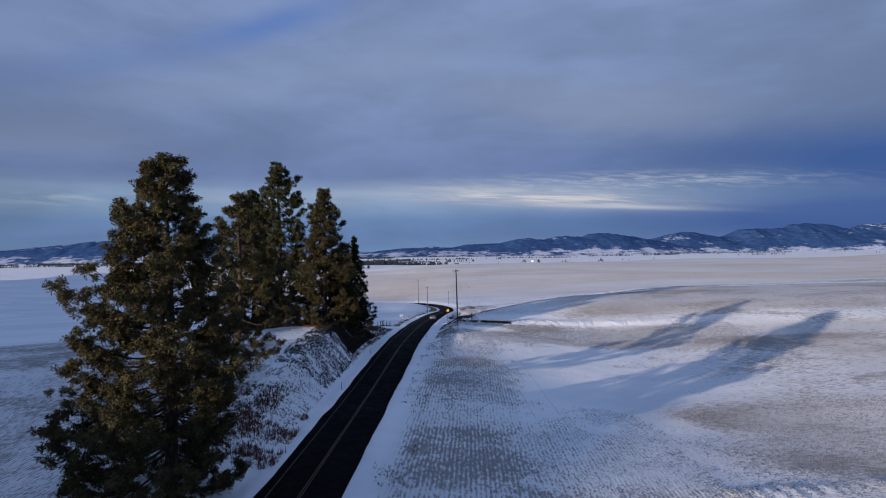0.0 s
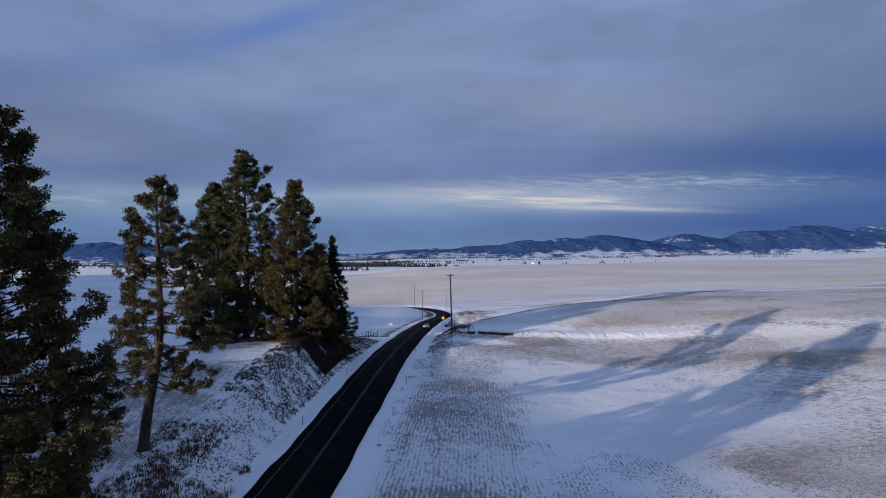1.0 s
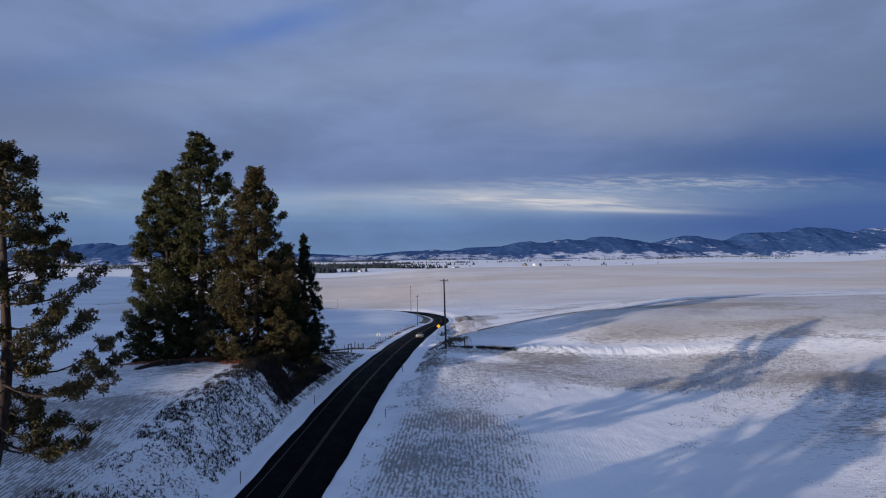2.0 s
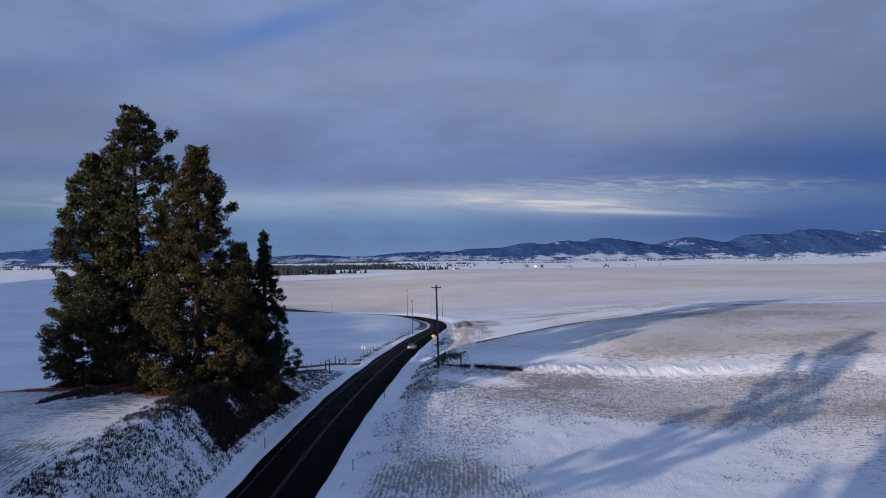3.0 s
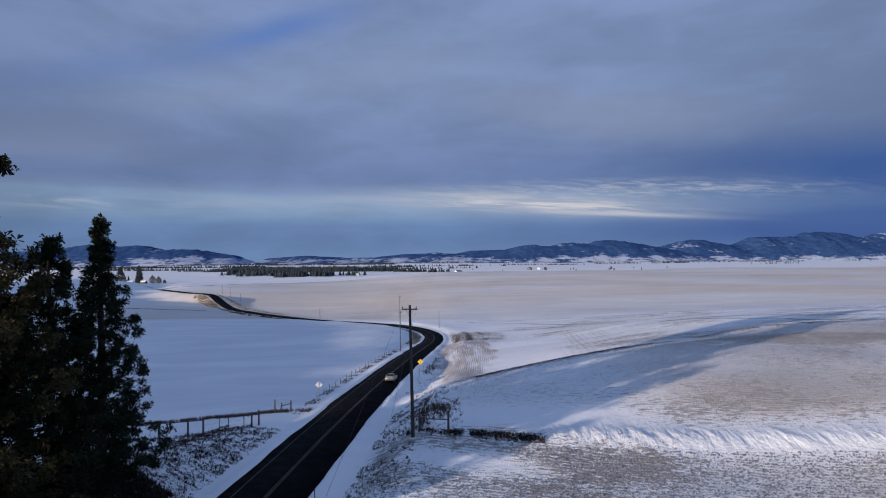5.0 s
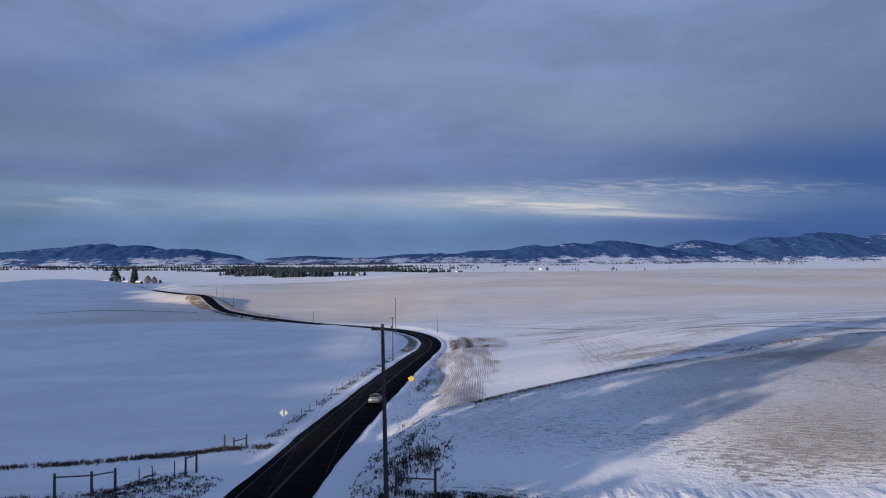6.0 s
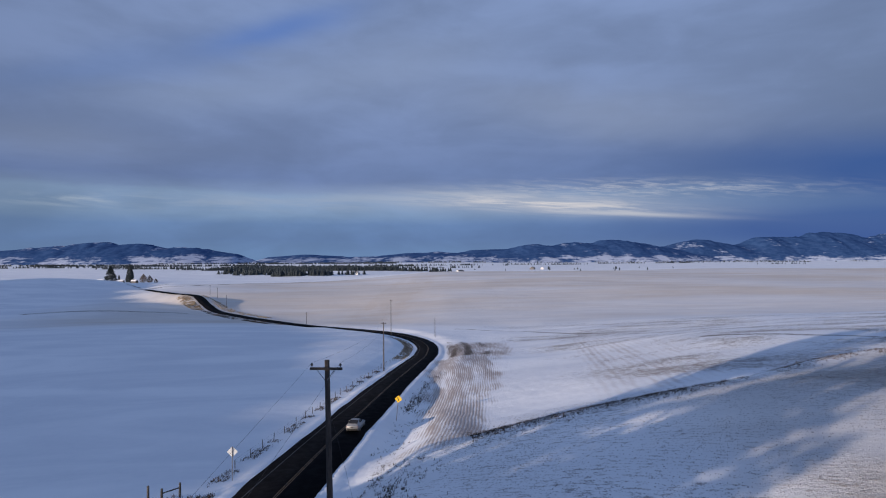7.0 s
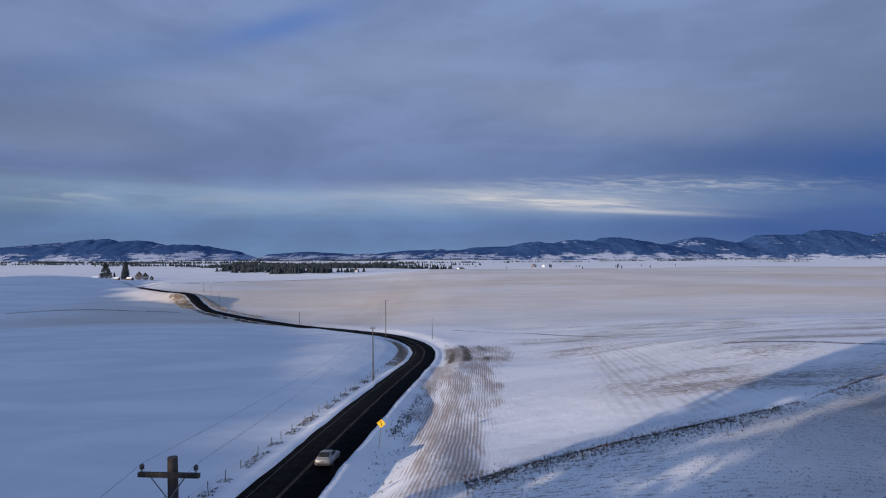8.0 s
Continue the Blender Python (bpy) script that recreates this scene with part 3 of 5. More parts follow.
def build_ground():
    xs, ys = spaced(-3900, -40, 64, 3900, 0.60, 1.055), spaced(-420, 30, 212, 4850, 0.59, 1.013)
    X, Y = np.meshgrid(xs, ys)
    x, y = X.ravel(), Y.ravel()
    z, lat, at = ground_z(x, y, True)
    nx, ny = len(xs), len(ys)
    i, j = np.meshgrid(np.arange(ny - 1), np.arange(nx - 1), indexing="ij")
    f = np.stack([i * nx + j, i * nx + j + 1, (i + 1) * nx + j + 1, (i + 1) * nx + j], -1).reshape(-1, 4)
    me = mesh_np("ground", np.stack([x, y, z], 1), f, M["ground"], True)
    d = np.abs(lat) - HALF

    def attribute(name, values):
        me.attributes.new(name, "FLOAT", "POINT").data.foreach_set("value", np.clip(values, 0, 1).astype(np.float32))

    n1, n2 = vnoise(x, y, 26, 3, 21), vnoise(x, y * 2.6, 38, 3, 22)
    right = smooth(lat, HALF + 2.4, HALF + 5.0) * smooth(lat, 0, 1) * smooth(np.where(y > 400, x, 50), 0, 40)
    right = np.where(np.abs(lat) > 900, smooth(x, 2, 7), right)
    # stubble shows through the snow in the near fields on the right, more in bands
    blend = smooth(x, 22, 40)
    bands = n1 * (1 - blend) + n2 * blend
    open_part = clean_snow(x, y)
    stub = right * smooth(430 - y, 0, 60) * np.clip(0.10 + 0.66 * smooth(bands, 0.36, 0.62) + 0.05 * smooth(14 - x, 0, 8) + 0.25 * smooth(x, 30, 44) * smooth(120 - y, 0, 20) - 0.78 * open_part + 0.35 * smooth(y, 124, 132) * smooth(149 - y, 0, 3) * smooth(x, 12, 22), 0.05, 1)
    beyond = smooth(y - edge_y(x), 0, 6)
    stub = stub * (1 - 0.75 * beyond * smooth(52 - x, 0, 25)) * (1 - 0.60 * smooth(y, 150, 154) * smooth(42 - x, 0, 14))
    stub = np.maximum(stub, right * smooth(x, 38, 60) * smooth(edge_y(x) + 2 - y, 0, 10) * (0.50 + 0.40 * smooth(n2, 0.36, 0.64)))
    stub = stub * (1 - 0.6 * np.exp(-((y - 151.2) / 3.2) ** 2) * smooth(x, 13, 22) * smooth(78 - x, 0, 30))
    left = smooth(-x, 18, 26) * smooth(160 - y, 0, 30) * smooth(d, 6, 12)
    stub = np.maximum(stub, left * (0.55 + 0.45 * smooth(vnoise(x, y, 20, 3, 23), 0.35, 0.7)))
    stub = stub * (1 - 0.9 * np.exp(-((y - 155) / 3.6) ** 2) * smooth(x, 7, 10) * smooth(36 - x, 0, 12))
    stub = stub * (1 - 0.85 * np.exp(-((y - 145.5 + 0.2 * (x - 8)) / 2.6) ** 2) * smooth(x, 4, 7) * smooth(24 - x, 0, 10))
    attribute("stub", stub)
    # the large field ahead: straw in long soft bands
    crest_y = 1165 + 60 * (vnoise(x, x * 0, 260, 2, 44) - 0.5) + 0.05 * np.clip(x, 0, 900) - 1.35 * np.clip(-x, 0, 260)
    far = smooth(y, 375, 470) * smooth(x - (-300 + (y - 600) * -0.1), 0, 120) * smooth(crest_y - y, 0, 26)
    # more straw towards the right, partly to imitate lens vignetting there
    far = far * (0.48 + 0.42 * smooth(vnoise(x * 0.4 + y * 0.15, y, 60, 4, 24), 0.3, 0.7) + 0.18 * smooth(x, 150, 600))
    far = far + 0.30 * np.exp(-((crest_y - 45 - y) / 38) ** 2) * smooth(vnoise(x, y * 0, 170, 3, 45), 0.36, 0.62) * smooth(x, -300, -150)
    swath = smooth(x, -52 + 0.02 * (y - 440), -40 + 0.02 * (y - 440)) * smooth(-14 + 0.06 * (y - 440) - x, 0, 14) * smooth(y, 425, 450) * smooth(900 - y, 0, 120)
    far = far + 0.34 * swath * smooth(vnoise(x, y * 0.25, 9, 3, 46), 0.25, 0.6)
    rise = smooth(x, 28, 46) * smooth(y, 153, 160) * smooth(edge_y(x) + 1 - y, 0, 8)
    lower = smooth(x, 24, 46) * smooth(y, 40, 60) * smooth(149 - y, 0, 6) * (0.50 + 0.45 * smooth(n2, 0.36, 0.60))
    far = np.maximum(far, np.maximum(rise * (0.72 + 0.28 * smooth(n2, 0.36, 0.60)), lower * (1 - 0.85 * open_part)))
    attribute("rise", np.maximum(rise, smooth(x, 24, 46) * smooth(149 - y, 0, 6)))
    attribute("far", far)
    stubf = np.maximum(stub, far * 0.12 * smooth(y, 240, 300))
    me.attributes["stub"].data.foreach_set("value", np.clip(stubf, 0, 1).astype(np.float32))
    attribute("turn", np.maximum(smooth(x + (y - 60) * 0.12 + (n1 - 0.5) * 16, 22, 50), smooth(y - 0.3 * x, 106, 122)))
    # strips of cut straw beside the road below the crest, and the verge of the far bend
    u = (y - 186) / 100
    xw = x + (vnoise(x, y, 8, 2, 28) - 0.5) * 5
    strip = smooth(xw, 7 + 2 * u, 10 + 3 * u) * smooth(18 + 13 * u - xw, 0, 4) * smooth(u, -0.07, 0.02) * smooth(1.12 - u, 0, 0.1)
    verge = smooth(-lat, HALF + 2.0, HALF + 2.6) * smooth(HALF + 5.0 + lat, 0, 1.2) * smooth(y, 296, 312) * smooth(356 - y, 0, 14) * smooth(vnoise(x, y, 6, 3, 30), 0.25, 0.5)
    lane = x - 0.168 * (y - 225)
    strip2 = smooth(lane, 36, 41) * smooth(62 - lane, 0, 5) * smooth(y - edge_y(x), 4, 14) * smooth(338 - y, 0, 25) * (0.35 + 0.65 * smooth(vnoise(lane * 2.2, y * 0.10, 9, 3, 47), 0.35, 0.65))
    attribute("slant", smooth(x, 30, 36))
    attribute("tan", np.maximum(strip * (0.30 + 0.70 * smooth(vnoise(x, y * 0.10, 3.2, 3, 29), 0.32, 0.62)) * (0.42 + 0.6 * n1), np.maximum(strip2 * 0.20, verge)))
    yard = smooth(lat, 6, 9) * smooth(30 - lat, 0, 8) * smooth(y, 284, 300) * smooth(345 - y, 0, 18) * (lat < 100) * vnoise(x, y * 0.5, 6, 3, 26)
    old = np.zeros(len(x), np.float32)
    me.attributes["tan"].data.foreach_get("value", old)
    me.attributes["tan"].data.foreach_set("value", np.clip(np.maximum(old, yard * 1.3), 0, 1).astype(np.float32))
    arcs = np.exp(-((lat - 9.0) / 1.2) ** 2) + np.exp(-((lat - 13.5) / 1.8) ** 2) + 0.8 * np.exp(-((lat - 19) / 1.8) ** 2)
    lot = arcs * smooth(y, 286, 304) * smooth(352 - y, 0, 16) * smooth(vnoise(x, y * 0.3, 5, 3, 27), 0.15, 0.55)
    lot = np.maximum(lot, 0.62 * smooth(lat, 5.5, 7.5) * smooth(15 - lat, 0, 4) * smooth(y, 300, 312) * smooth(344 - y, 0, 12) * (lat < 100))
    track = np.exp(-(near_line(x, y, [(18, 392), (50, 376), (72, 340), (95, 298), (108, 258), (150, 240)]) / 1.5) ** 2) * 0.55
    track = np.maximum(track, 0.42 * np.exp(-(near_line(x, y, [(24, 402), (58, 407), (110, 396), (240, 402)]) / 1.6) ** 2) * smooth(vnoise(x, y, 14, 3, 48), 0.40, 0.60))
    track = np.maximum(track, 0.75 * np.exp(-(near_line(x, y, [(74, 262), (79, 257.6), (87.7, 244.4), (97.3, 236.8), (118, 232)]) / 1.4) ** 2))
    lanes = np.exp(-(near_line(x, y, [(-330, 800), (-281, 718), (-250, 752), (-226, 850), (-170, 915), (-108, 985)]) / 4.5) ** 2) * 0.62
    lanes = np.maximum(lanes, np.exp(-(near_line(x, y, [(-262, 742), (-215, 800), (-150, 850), (-60, 880)]) / 4.0) ** 2) * 0.38 * smooth(vnoise(x, y, 40, 3, 49), 0.35, 0.6))
    track = np.maximum(track, lanes)
    rise = np.exp(-((x + 285 - (y - 748) * 0.14) / 5.0) ** 2) * smooth(y, 735, 760) * smooth(1050 - y, 0, 60) * 0.5
    gully = np.exp(-((y - edge_y(x) + 0.4) / 2.6) ** 2) * smooth(x, 13, 18) * smooth(130 - x, 0, 60) * (0.08 + 0.30 * smooth(vnoise(x, y, 9, 3, 50), 0.36, 0.64))
    attribute("bare", np.maximum.reduce([lot * 0.8, track, gully, rise]) * (0.5 + n1))
    bank = np.where(lat < 0, smooth(d, 2.2, 4.0) * smooth(11.5 - d, 0, 5) * smooth(y, 40, 60) * smooth(164 - y, 0, 14), smooth(d, 2.5, 4) * smooth(9 - d, 0, 4) * smooth(y, 140, 150) * smooth(190 - y, 0, 30) * 0.35)
    inner = np.where(lat < 0, smooth(d, 0.9, 2.0) * smooth(6 - d, 0, 2), 0) * smooth(y, 285, 310) * smooth(380 - y, 0, 20)
    attribute("weed", np.maximum(bank * (0.20 + 0.34 * n1), inner * 0.08))
    attribute("rib", np.exp(-((y - 150.4) / 2.2) ** 2) * smooth(x, 13, 22) * smooth(78 - x, 0, 30) * 0.9)
    return tagged(new("ground", me), "rolling farm fields under thin snow with stubble showing through", "ground", kind="structure")


build_ground()


def ribbon(name, lo, hi, lift, material, a=0, b=None, parent=None, ragged=0.0, label="", category="", step=2):
    """A strip along the road between two offsets from its centre line."""
    k = np.arange(a, len(LINE) if b is None else min(b, len(LINE)), step)
    L, N = LINE[k], NOR[k]
    n = len(k)
    cols = [lo + ragged * (vnoise(k, k * 0, 5, 2, 31) - 0.5), hi + ragged * (vnoise(k, k * 0, 5, 2, 37) - 0.5)]
    V = []
    for c in cols:
        p = L + N * c[:, None] if not np.isscalar(c) else L + N * c
        V += [p + [0, 0, lift], p + [0, 0, lift - 0.12 if ragged else lift - 0.003]]
    V = np.concatenate(V)
    r = np.arange(n - 1)
    q = lambda i, j: np.stack([i * n + r, j * n + r, j * n + r + 1, i * n + r + 1], 1)
    F = np.concatenate([q(0, 2), q(1, 0), q(2, 3)])
    ob = new(name, mesh_np(name, V, F, material))
    if parent:
        ob.parent = parent
        if label:
            ob["label"] = label
    else:
        tagged(ob, label, category, kind="structure")
    return ob


road = ribbon("road", -HALF, HALF, 0.0, M["asphalt"], ragged=0.5, label="dark wet asphalt country road cleared of snow", category="road")
ribbon("centre_line", 0.05, 0.14, 0.006, M["yellow"], 0, 520, road, label="worn yellow double centre line")
ribbon("centre_line", 0.27, 0.36, 0.006, M["yellow"], 0, 520, road)
ribbon("edge_line", -2.72, -2.62, 0.006, M["white"], 0, 520, road, label="worn white edge line")

# ---- the range on the horizon ----


def mountain(name, x0, x1, dist, peaks, base, label, seed, low_to=58):
    """A wooded ridge across the view: peaks are stations (x, height) of its crest."""
    xs, ts = np.linspace(x0, x1, 260), np.linspace(-1, 1, 36)
    X, T = np.meshgrid(xs, ts)
    crest = hermite([p[0] for p in peaks], [p[1] for p in peaks], xs) * (0.95 + 0.10 * vnoise(xs, xs * 0, 170, 4, seed))
    ends = smooth(xs, x0, x0 + (x1 - x0) * 0.06) * smooth(x1 - xs, 0, (x1 - x0) * 0.06)
    body = np.clip(1 - np.abs(T), 0, 1) ** 0.75
    spur = 0.80 + 0.38 * vnoise(X, T * 300, 130, 4, seed + 3)
    Z = base + crest * ends * np.minimum(body * spur, 1.0)
    Y = dist + T * 420
    n = len(xs)
    i, j = np.meshgrid(np.arange(len(ts) - 1), np.arange(n - 1), indexing="ij")
    f = np.stack([i * n + j, i * n + j + 1, (i + 1) * n + j + 1, (i + 1) * n + j], -1).reshape(-1, 4)
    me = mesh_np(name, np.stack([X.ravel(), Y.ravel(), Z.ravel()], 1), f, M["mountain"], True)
    low = 1.3 * (1 - smooth((Z.ravel() - base) + 30 * (vnoise(X.ravel(), T.ravel() * 200, 90, 2, seed + 5) - 0.5), low_to * 0.42, low_to))
    bald = smooth(vnoise(X.ravel(), T.ravel() * 500, 220, 2, seed + 9), 0.5, 0.7)
    me.attributes.new("open", "FLOAT", "POINT").data.foreach_set("value", np.clip(np.maximum(low, bald * 0.50), 0, 1).astype(np.float32))
    return tagged(new(name, me), label, "mountain", kind="structure")


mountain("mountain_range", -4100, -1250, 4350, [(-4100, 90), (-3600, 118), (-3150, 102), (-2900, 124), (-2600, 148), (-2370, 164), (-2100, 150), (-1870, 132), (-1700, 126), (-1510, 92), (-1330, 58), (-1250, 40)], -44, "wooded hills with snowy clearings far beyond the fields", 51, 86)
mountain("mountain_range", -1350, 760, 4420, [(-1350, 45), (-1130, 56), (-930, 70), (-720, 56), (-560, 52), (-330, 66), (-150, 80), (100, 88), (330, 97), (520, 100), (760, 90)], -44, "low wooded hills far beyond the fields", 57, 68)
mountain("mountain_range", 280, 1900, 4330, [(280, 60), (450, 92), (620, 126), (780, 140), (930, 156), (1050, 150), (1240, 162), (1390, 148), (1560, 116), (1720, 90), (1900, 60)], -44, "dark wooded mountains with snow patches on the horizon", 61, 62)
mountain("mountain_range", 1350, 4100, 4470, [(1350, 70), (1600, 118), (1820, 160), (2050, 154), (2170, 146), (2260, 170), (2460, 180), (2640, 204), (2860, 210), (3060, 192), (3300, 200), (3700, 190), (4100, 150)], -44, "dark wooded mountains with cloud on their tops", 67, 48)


def conifers(name, spots, label, seed, lean=0.40):
    """Far woods: many small spiky trees in one object."""
    rng = np.random.default_rng(seed)
    pile = Pile()
    for x, y, h in spots:
        z = gz_cache(x, y)
        v, f = [], []
        r0 = h * lean * rng.uniform(0.7, 1.2)
        for k in range(3):
            b, t = h * (0.06 + 0.28 * k), h * (0.55 + 0.225 * k)
            r = r0 * (1 - 0.27 * k)
            a = rng.uniform(0, 6.28) + np.linspace(0, 2 * np.pi, 6, endpoint=False)
            rr = r * rng.uniform(0.65, 1.15, 6)
            s = len(v)
            v += [(x + rr[i] * math.cos(a[i]), y + rr[i] * math.sin(a[i]), z + b + rng.uniform(-0.04, 0.04) * h) for i in range(6)] + [(x, y, z + t)]
            f += [(s + i, s + (i + 1) % 6, s + 6) for i in range(6)]
        pile.add(v, f)
    V, F = pile.arrays()
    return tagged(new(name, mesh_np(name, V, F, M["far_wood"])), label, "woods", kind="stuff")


HEIGHTS = {}


def gz_cache(x, y):
    return HEIGHTS[(x, y)]


def wood(name, boxes, label, seed, height=(7, 14)):
    """Scatter far trees over boxes (x0, x1, y0, y1, count, shear)."""
    rng = np.random.default_rng(seed)
    spots = []
    for x0, x1, y0, y1, n, keep in boxes:
        xs = rng.uniform(x0, x1, n)
        ys = y0 + (y1 - y0) * rng.uniform(0, 1, n)
        ok = vnoise(xs, ys * 3, (x1 - x0) * 0.10 + 20, 2, seed) > keep
        xs, ys = xs[ok], ys[ok]
        zs = ground_z(xs, ys)
        for x, y, z in zip(xs, ys, zs):
            HEIGHTS[(x, y)] = z - 0.3
            spots.append((x, y, rng.uniform(*height)))
    return conifers(name, spots, label, seed)


wood("woodland", [(-500, -400, 1500, 1590, 200, 0.42), (-440, -330, 1400, 1470, 150, 0.46), (-330, -215, 1330, 1400, 330, 0.38), (-215, -150, 1380, 1440, 60, 0.5), (-480, -330, 1640, 1700, 120, 0.48)],
     "row of dark conifers at the edge of the snowy fields", 71, (5, 15))
wood("woodland", [(-760, -560, 2050, 2500, 1300, 0.36), (-560, -285, 1800, 2300, 1700, 0.30), (-285, -110, 1770, 1880, 800, 0.12), (-110, -20, 1740, 1800, 130, 0.45), (-20, 40, 1735, 1770, 40, 0.5)],
     "dark conifer wood on the plain behind the fields", 72, (6, 14))
wood("woodland", [(-2700, -2050, 3380, 3470, 520, 0.42), (-2100, -1450, 3180, 3260, 560, 0.42), (-1750, -1000, 3820, 3930, 520, 0.44), (-1500, -850, 3000, 3080, 620, 0.42), (-1000, -250, 3600, 3700, 520, 0.44),
                  (-900, -480, 2150, 2210, 150, 0.5), (-700, -100, 2700, 2780, 420, 0.44), (-1300, -800, 2350, 2420, 260, 0.50), (-2400, -1300, 2700, 2790, 420, 0.48), (-500, 300, 3950, 4010, 420, 0.45), (-250, 250, 2250, 2290, 110, 0.5)],
     "broken belts of dark trees across the snowy plain", 73, (6, 13))
wood("woodland", [(-150, 330, 2900, 2950, 200, 0.46), (330, 900, 3250, 3320, 210, 0.46), (900, 1450, 3480, 3540, 260, 0.44), (1400, 2600, 3600, 3700, 330, 0.50), (60, 700, 1750, 1900, 50, 0.6), (250, 2900, 3900, 3990, 900, 0.46), (1000, 2900, 3000, 3060, 120, 0.56)],
     "scattered dark trees far out on the snowy plain", 79, (5, 11))


# ---- pines by the road ----


def tuft_shape(rng, blades=16, wide=1.0):
    """One brush of needles, about 1 m across, before scaling."""
    v, f = [], []
    for k in range(blades):
        d = rng.normal(size=3)
        d[2] = d[2] * 0.85 + 0.25
        d /= np.linalg.norm(d)
        s = np.cross(d, rng.normal(size=3))
        s /= np.linalg.norm(s)
        L, w = rng.uniform(0.36, 0.58), rng.uniform(0.060, 0.105) * wide
        i = len(v)
        v += [d * 0.02, d * L + s * w, d * L * 0.94 - s * w]
        f += [(i, i + 1, i + 2)]
    return np.array(v), np.array(f)


def crown_reach(profile, t):
    """How far the limbs reach at t, from 0 at the crown's foot to 1 at the top, as a share of its radius."""
    if profile == "skirt":
        return (1 - t) ** 0.80 * 1.04 + 0.02
    if profile == "spire":
        return (1 - t) ** 1.2 * 1.08 + 0.02
    if profile == "bulge":
        return 0.90 + 0.10 * t / 0.25 if t < 0.25 else ((1 - t) / 0.75) ** 0.85 + 0.03
    if profile == "column":
        return min(1.0, 0.72 + t * 1.6) * (1 - t ** 2.3) ** 0.9 + 0.04
    return (0.55 + 0.45 * math.sin(t * 2.6 + 0.5)) * (1 - t ** 1.9) + 0.05


def pine(x, y, height, crown, radius, limbs, label, seed, material, profile, bare=0.0, bend=0.3, cluster=0.42, dens=1.5, tufts=7, blades=14,
         tuft=0.55, upswept=0.0, kick=0.0, side_bias=0.0, uneven=1.0, sink=0.3, group="pines along the road bank"):
    """A pine: bent tapered trunk, limbs with twigs, and at the twigs' ends rounded clusters of needle brushes. crown: height at which it begins."""
    rng = np.random.default_rng(seed)
    top = thing("pine_tree", x, y, gz(x, y) - sink, label, "tree", group)
    h = np.linspace(0, 1, 24)
    off = np.stack([kick * smooth(h, 0.0, 0.5) + bend * np.sin(h * 3.1) * h * (1 - h) * 2, bend * np.cos(h * 4.1) * h * (1 - h) * 2, h * height], 1)
    r0 = height * 0.0155 + 0.08
    rad = r0 * (1 - h) ** 0.8 + 0.03
    rad[0] *= 1.35
    V, F = tube_np(off, rad, 10)
    part_np("trunk", V, F, M["bark"], top, smooth=True)
    wood_pile, leaf = Pile(), Pile()
    shapes = [tuft_shape(rng, blades) for _ in range(6)]
    brushes = []

    def clump(c, r, n):
        for _ in range(n):
            d = rng.normal(size=3)
            d = d / (np.linalg.norm(d) + 1e-6) * r * rng.uniform(0.25, 1.0) ** 0.5
            brushes.append(c + d * [1, 1, 0.7])

    for i in range(limbs):
        ring = i // 5
        u = (ring + 0.5 + rng.normal() * 0.16) / (limbs / 5)
        zc = crown + (height - crown) * (min(max(u, 0.0), 1.0) ** 0.94) * 0.985
        t = (zc - crown) / (height - crown)
        az = i * 2.39996 + rng.uniform(-0.6, 0.6)
        lump = 1.0 + uneven * (float(vnoise(az * 1.3 + seed, zc * 0.34, 1.0, 2, seed)[()]) - 0.56) * 1.25
        L = radius * crown_reach(profile, t) * max(lump, 0.3) * rng.uniform(0.78, 1.1) * (1 + side_bias * (1 - t) * math.cos(az - 3.0))
        thin = rng.uniform() < bare * (1 - t)
        if thin:
            L *= 0.6
        L = min(max(L, 0.25), radius * 1.12)
        s = np.linspace(0, 1, 7)
        rise = (0.10 + 0.75 * t ** 1.5 + upswept) * L
        droop = ((0.52 if profile == "skirt" else 0.36) * (1 - t)) * L
        ax = np.array([math.cos(az), math.sin(az), 0.0])
        side = np.array([-math.sin(az), math.cos(az), 0.0])
        c0 = np.array([np.interp(zc, off[:, 2], off[:, 0]), np.interp(zc, off[:, 2], off[:, 1]), zc])
        pts = c0 + np.outer(s * L, ax) + np.outer(np.sin(s * 2.4 + i) * 0.07 * L, side)
        pts[:, 2] += rise * s - droop * np.sin(s * math.pi * 0.8) + (0.16 + upswept) * L * s ** 3
        v, f = tube_np(pts, (0.014 * L + 0.018) * (1 - s * 0.85), 4)
        wood_pile.add(v, f)
        clump(pts[-1], cluster * rng.uniform(0.8, 1.1), tufts)
        nc = int(L * dens * (0.4 if thin else 1.0) + rng.uniform(0, 1))
        for k in range(nc):
            q = 1 - 0.62 * rng.beta(1.0, 1.25)
            a0 = np.array([np.interp(q, s, pts[:, c]) for c in range(3)])
            w = rng.choice([-1, 1]) * rng.uniform(0.35, 1.2)
            d = ax * math.cos(w) + side * math.sin(w) + np.array([0, 0, rng.uniform(-0.15, 0.35) + upswept])
            tip = a0 + d * L * rng.uniform(0.12, 0.34) * (1.3 - q * 0.6)
            v, f = tube_np(np.stack([a0, (a0 + tip) / 2 + [0, 0, -0.03], tip]), [0.018, 0.012, 0.006], 3)
            wood_pile.add(v, f)
            clump(tip, cluster * rng.uniform(0.65, 1.15), tufts)
    for k in range(10 if upswept > 0.3 else 5):
        clump(np.array([off[-1, 0], off[-1, 1], height - 0.35 * k]), 0.22 + 0.05 * k, 5)
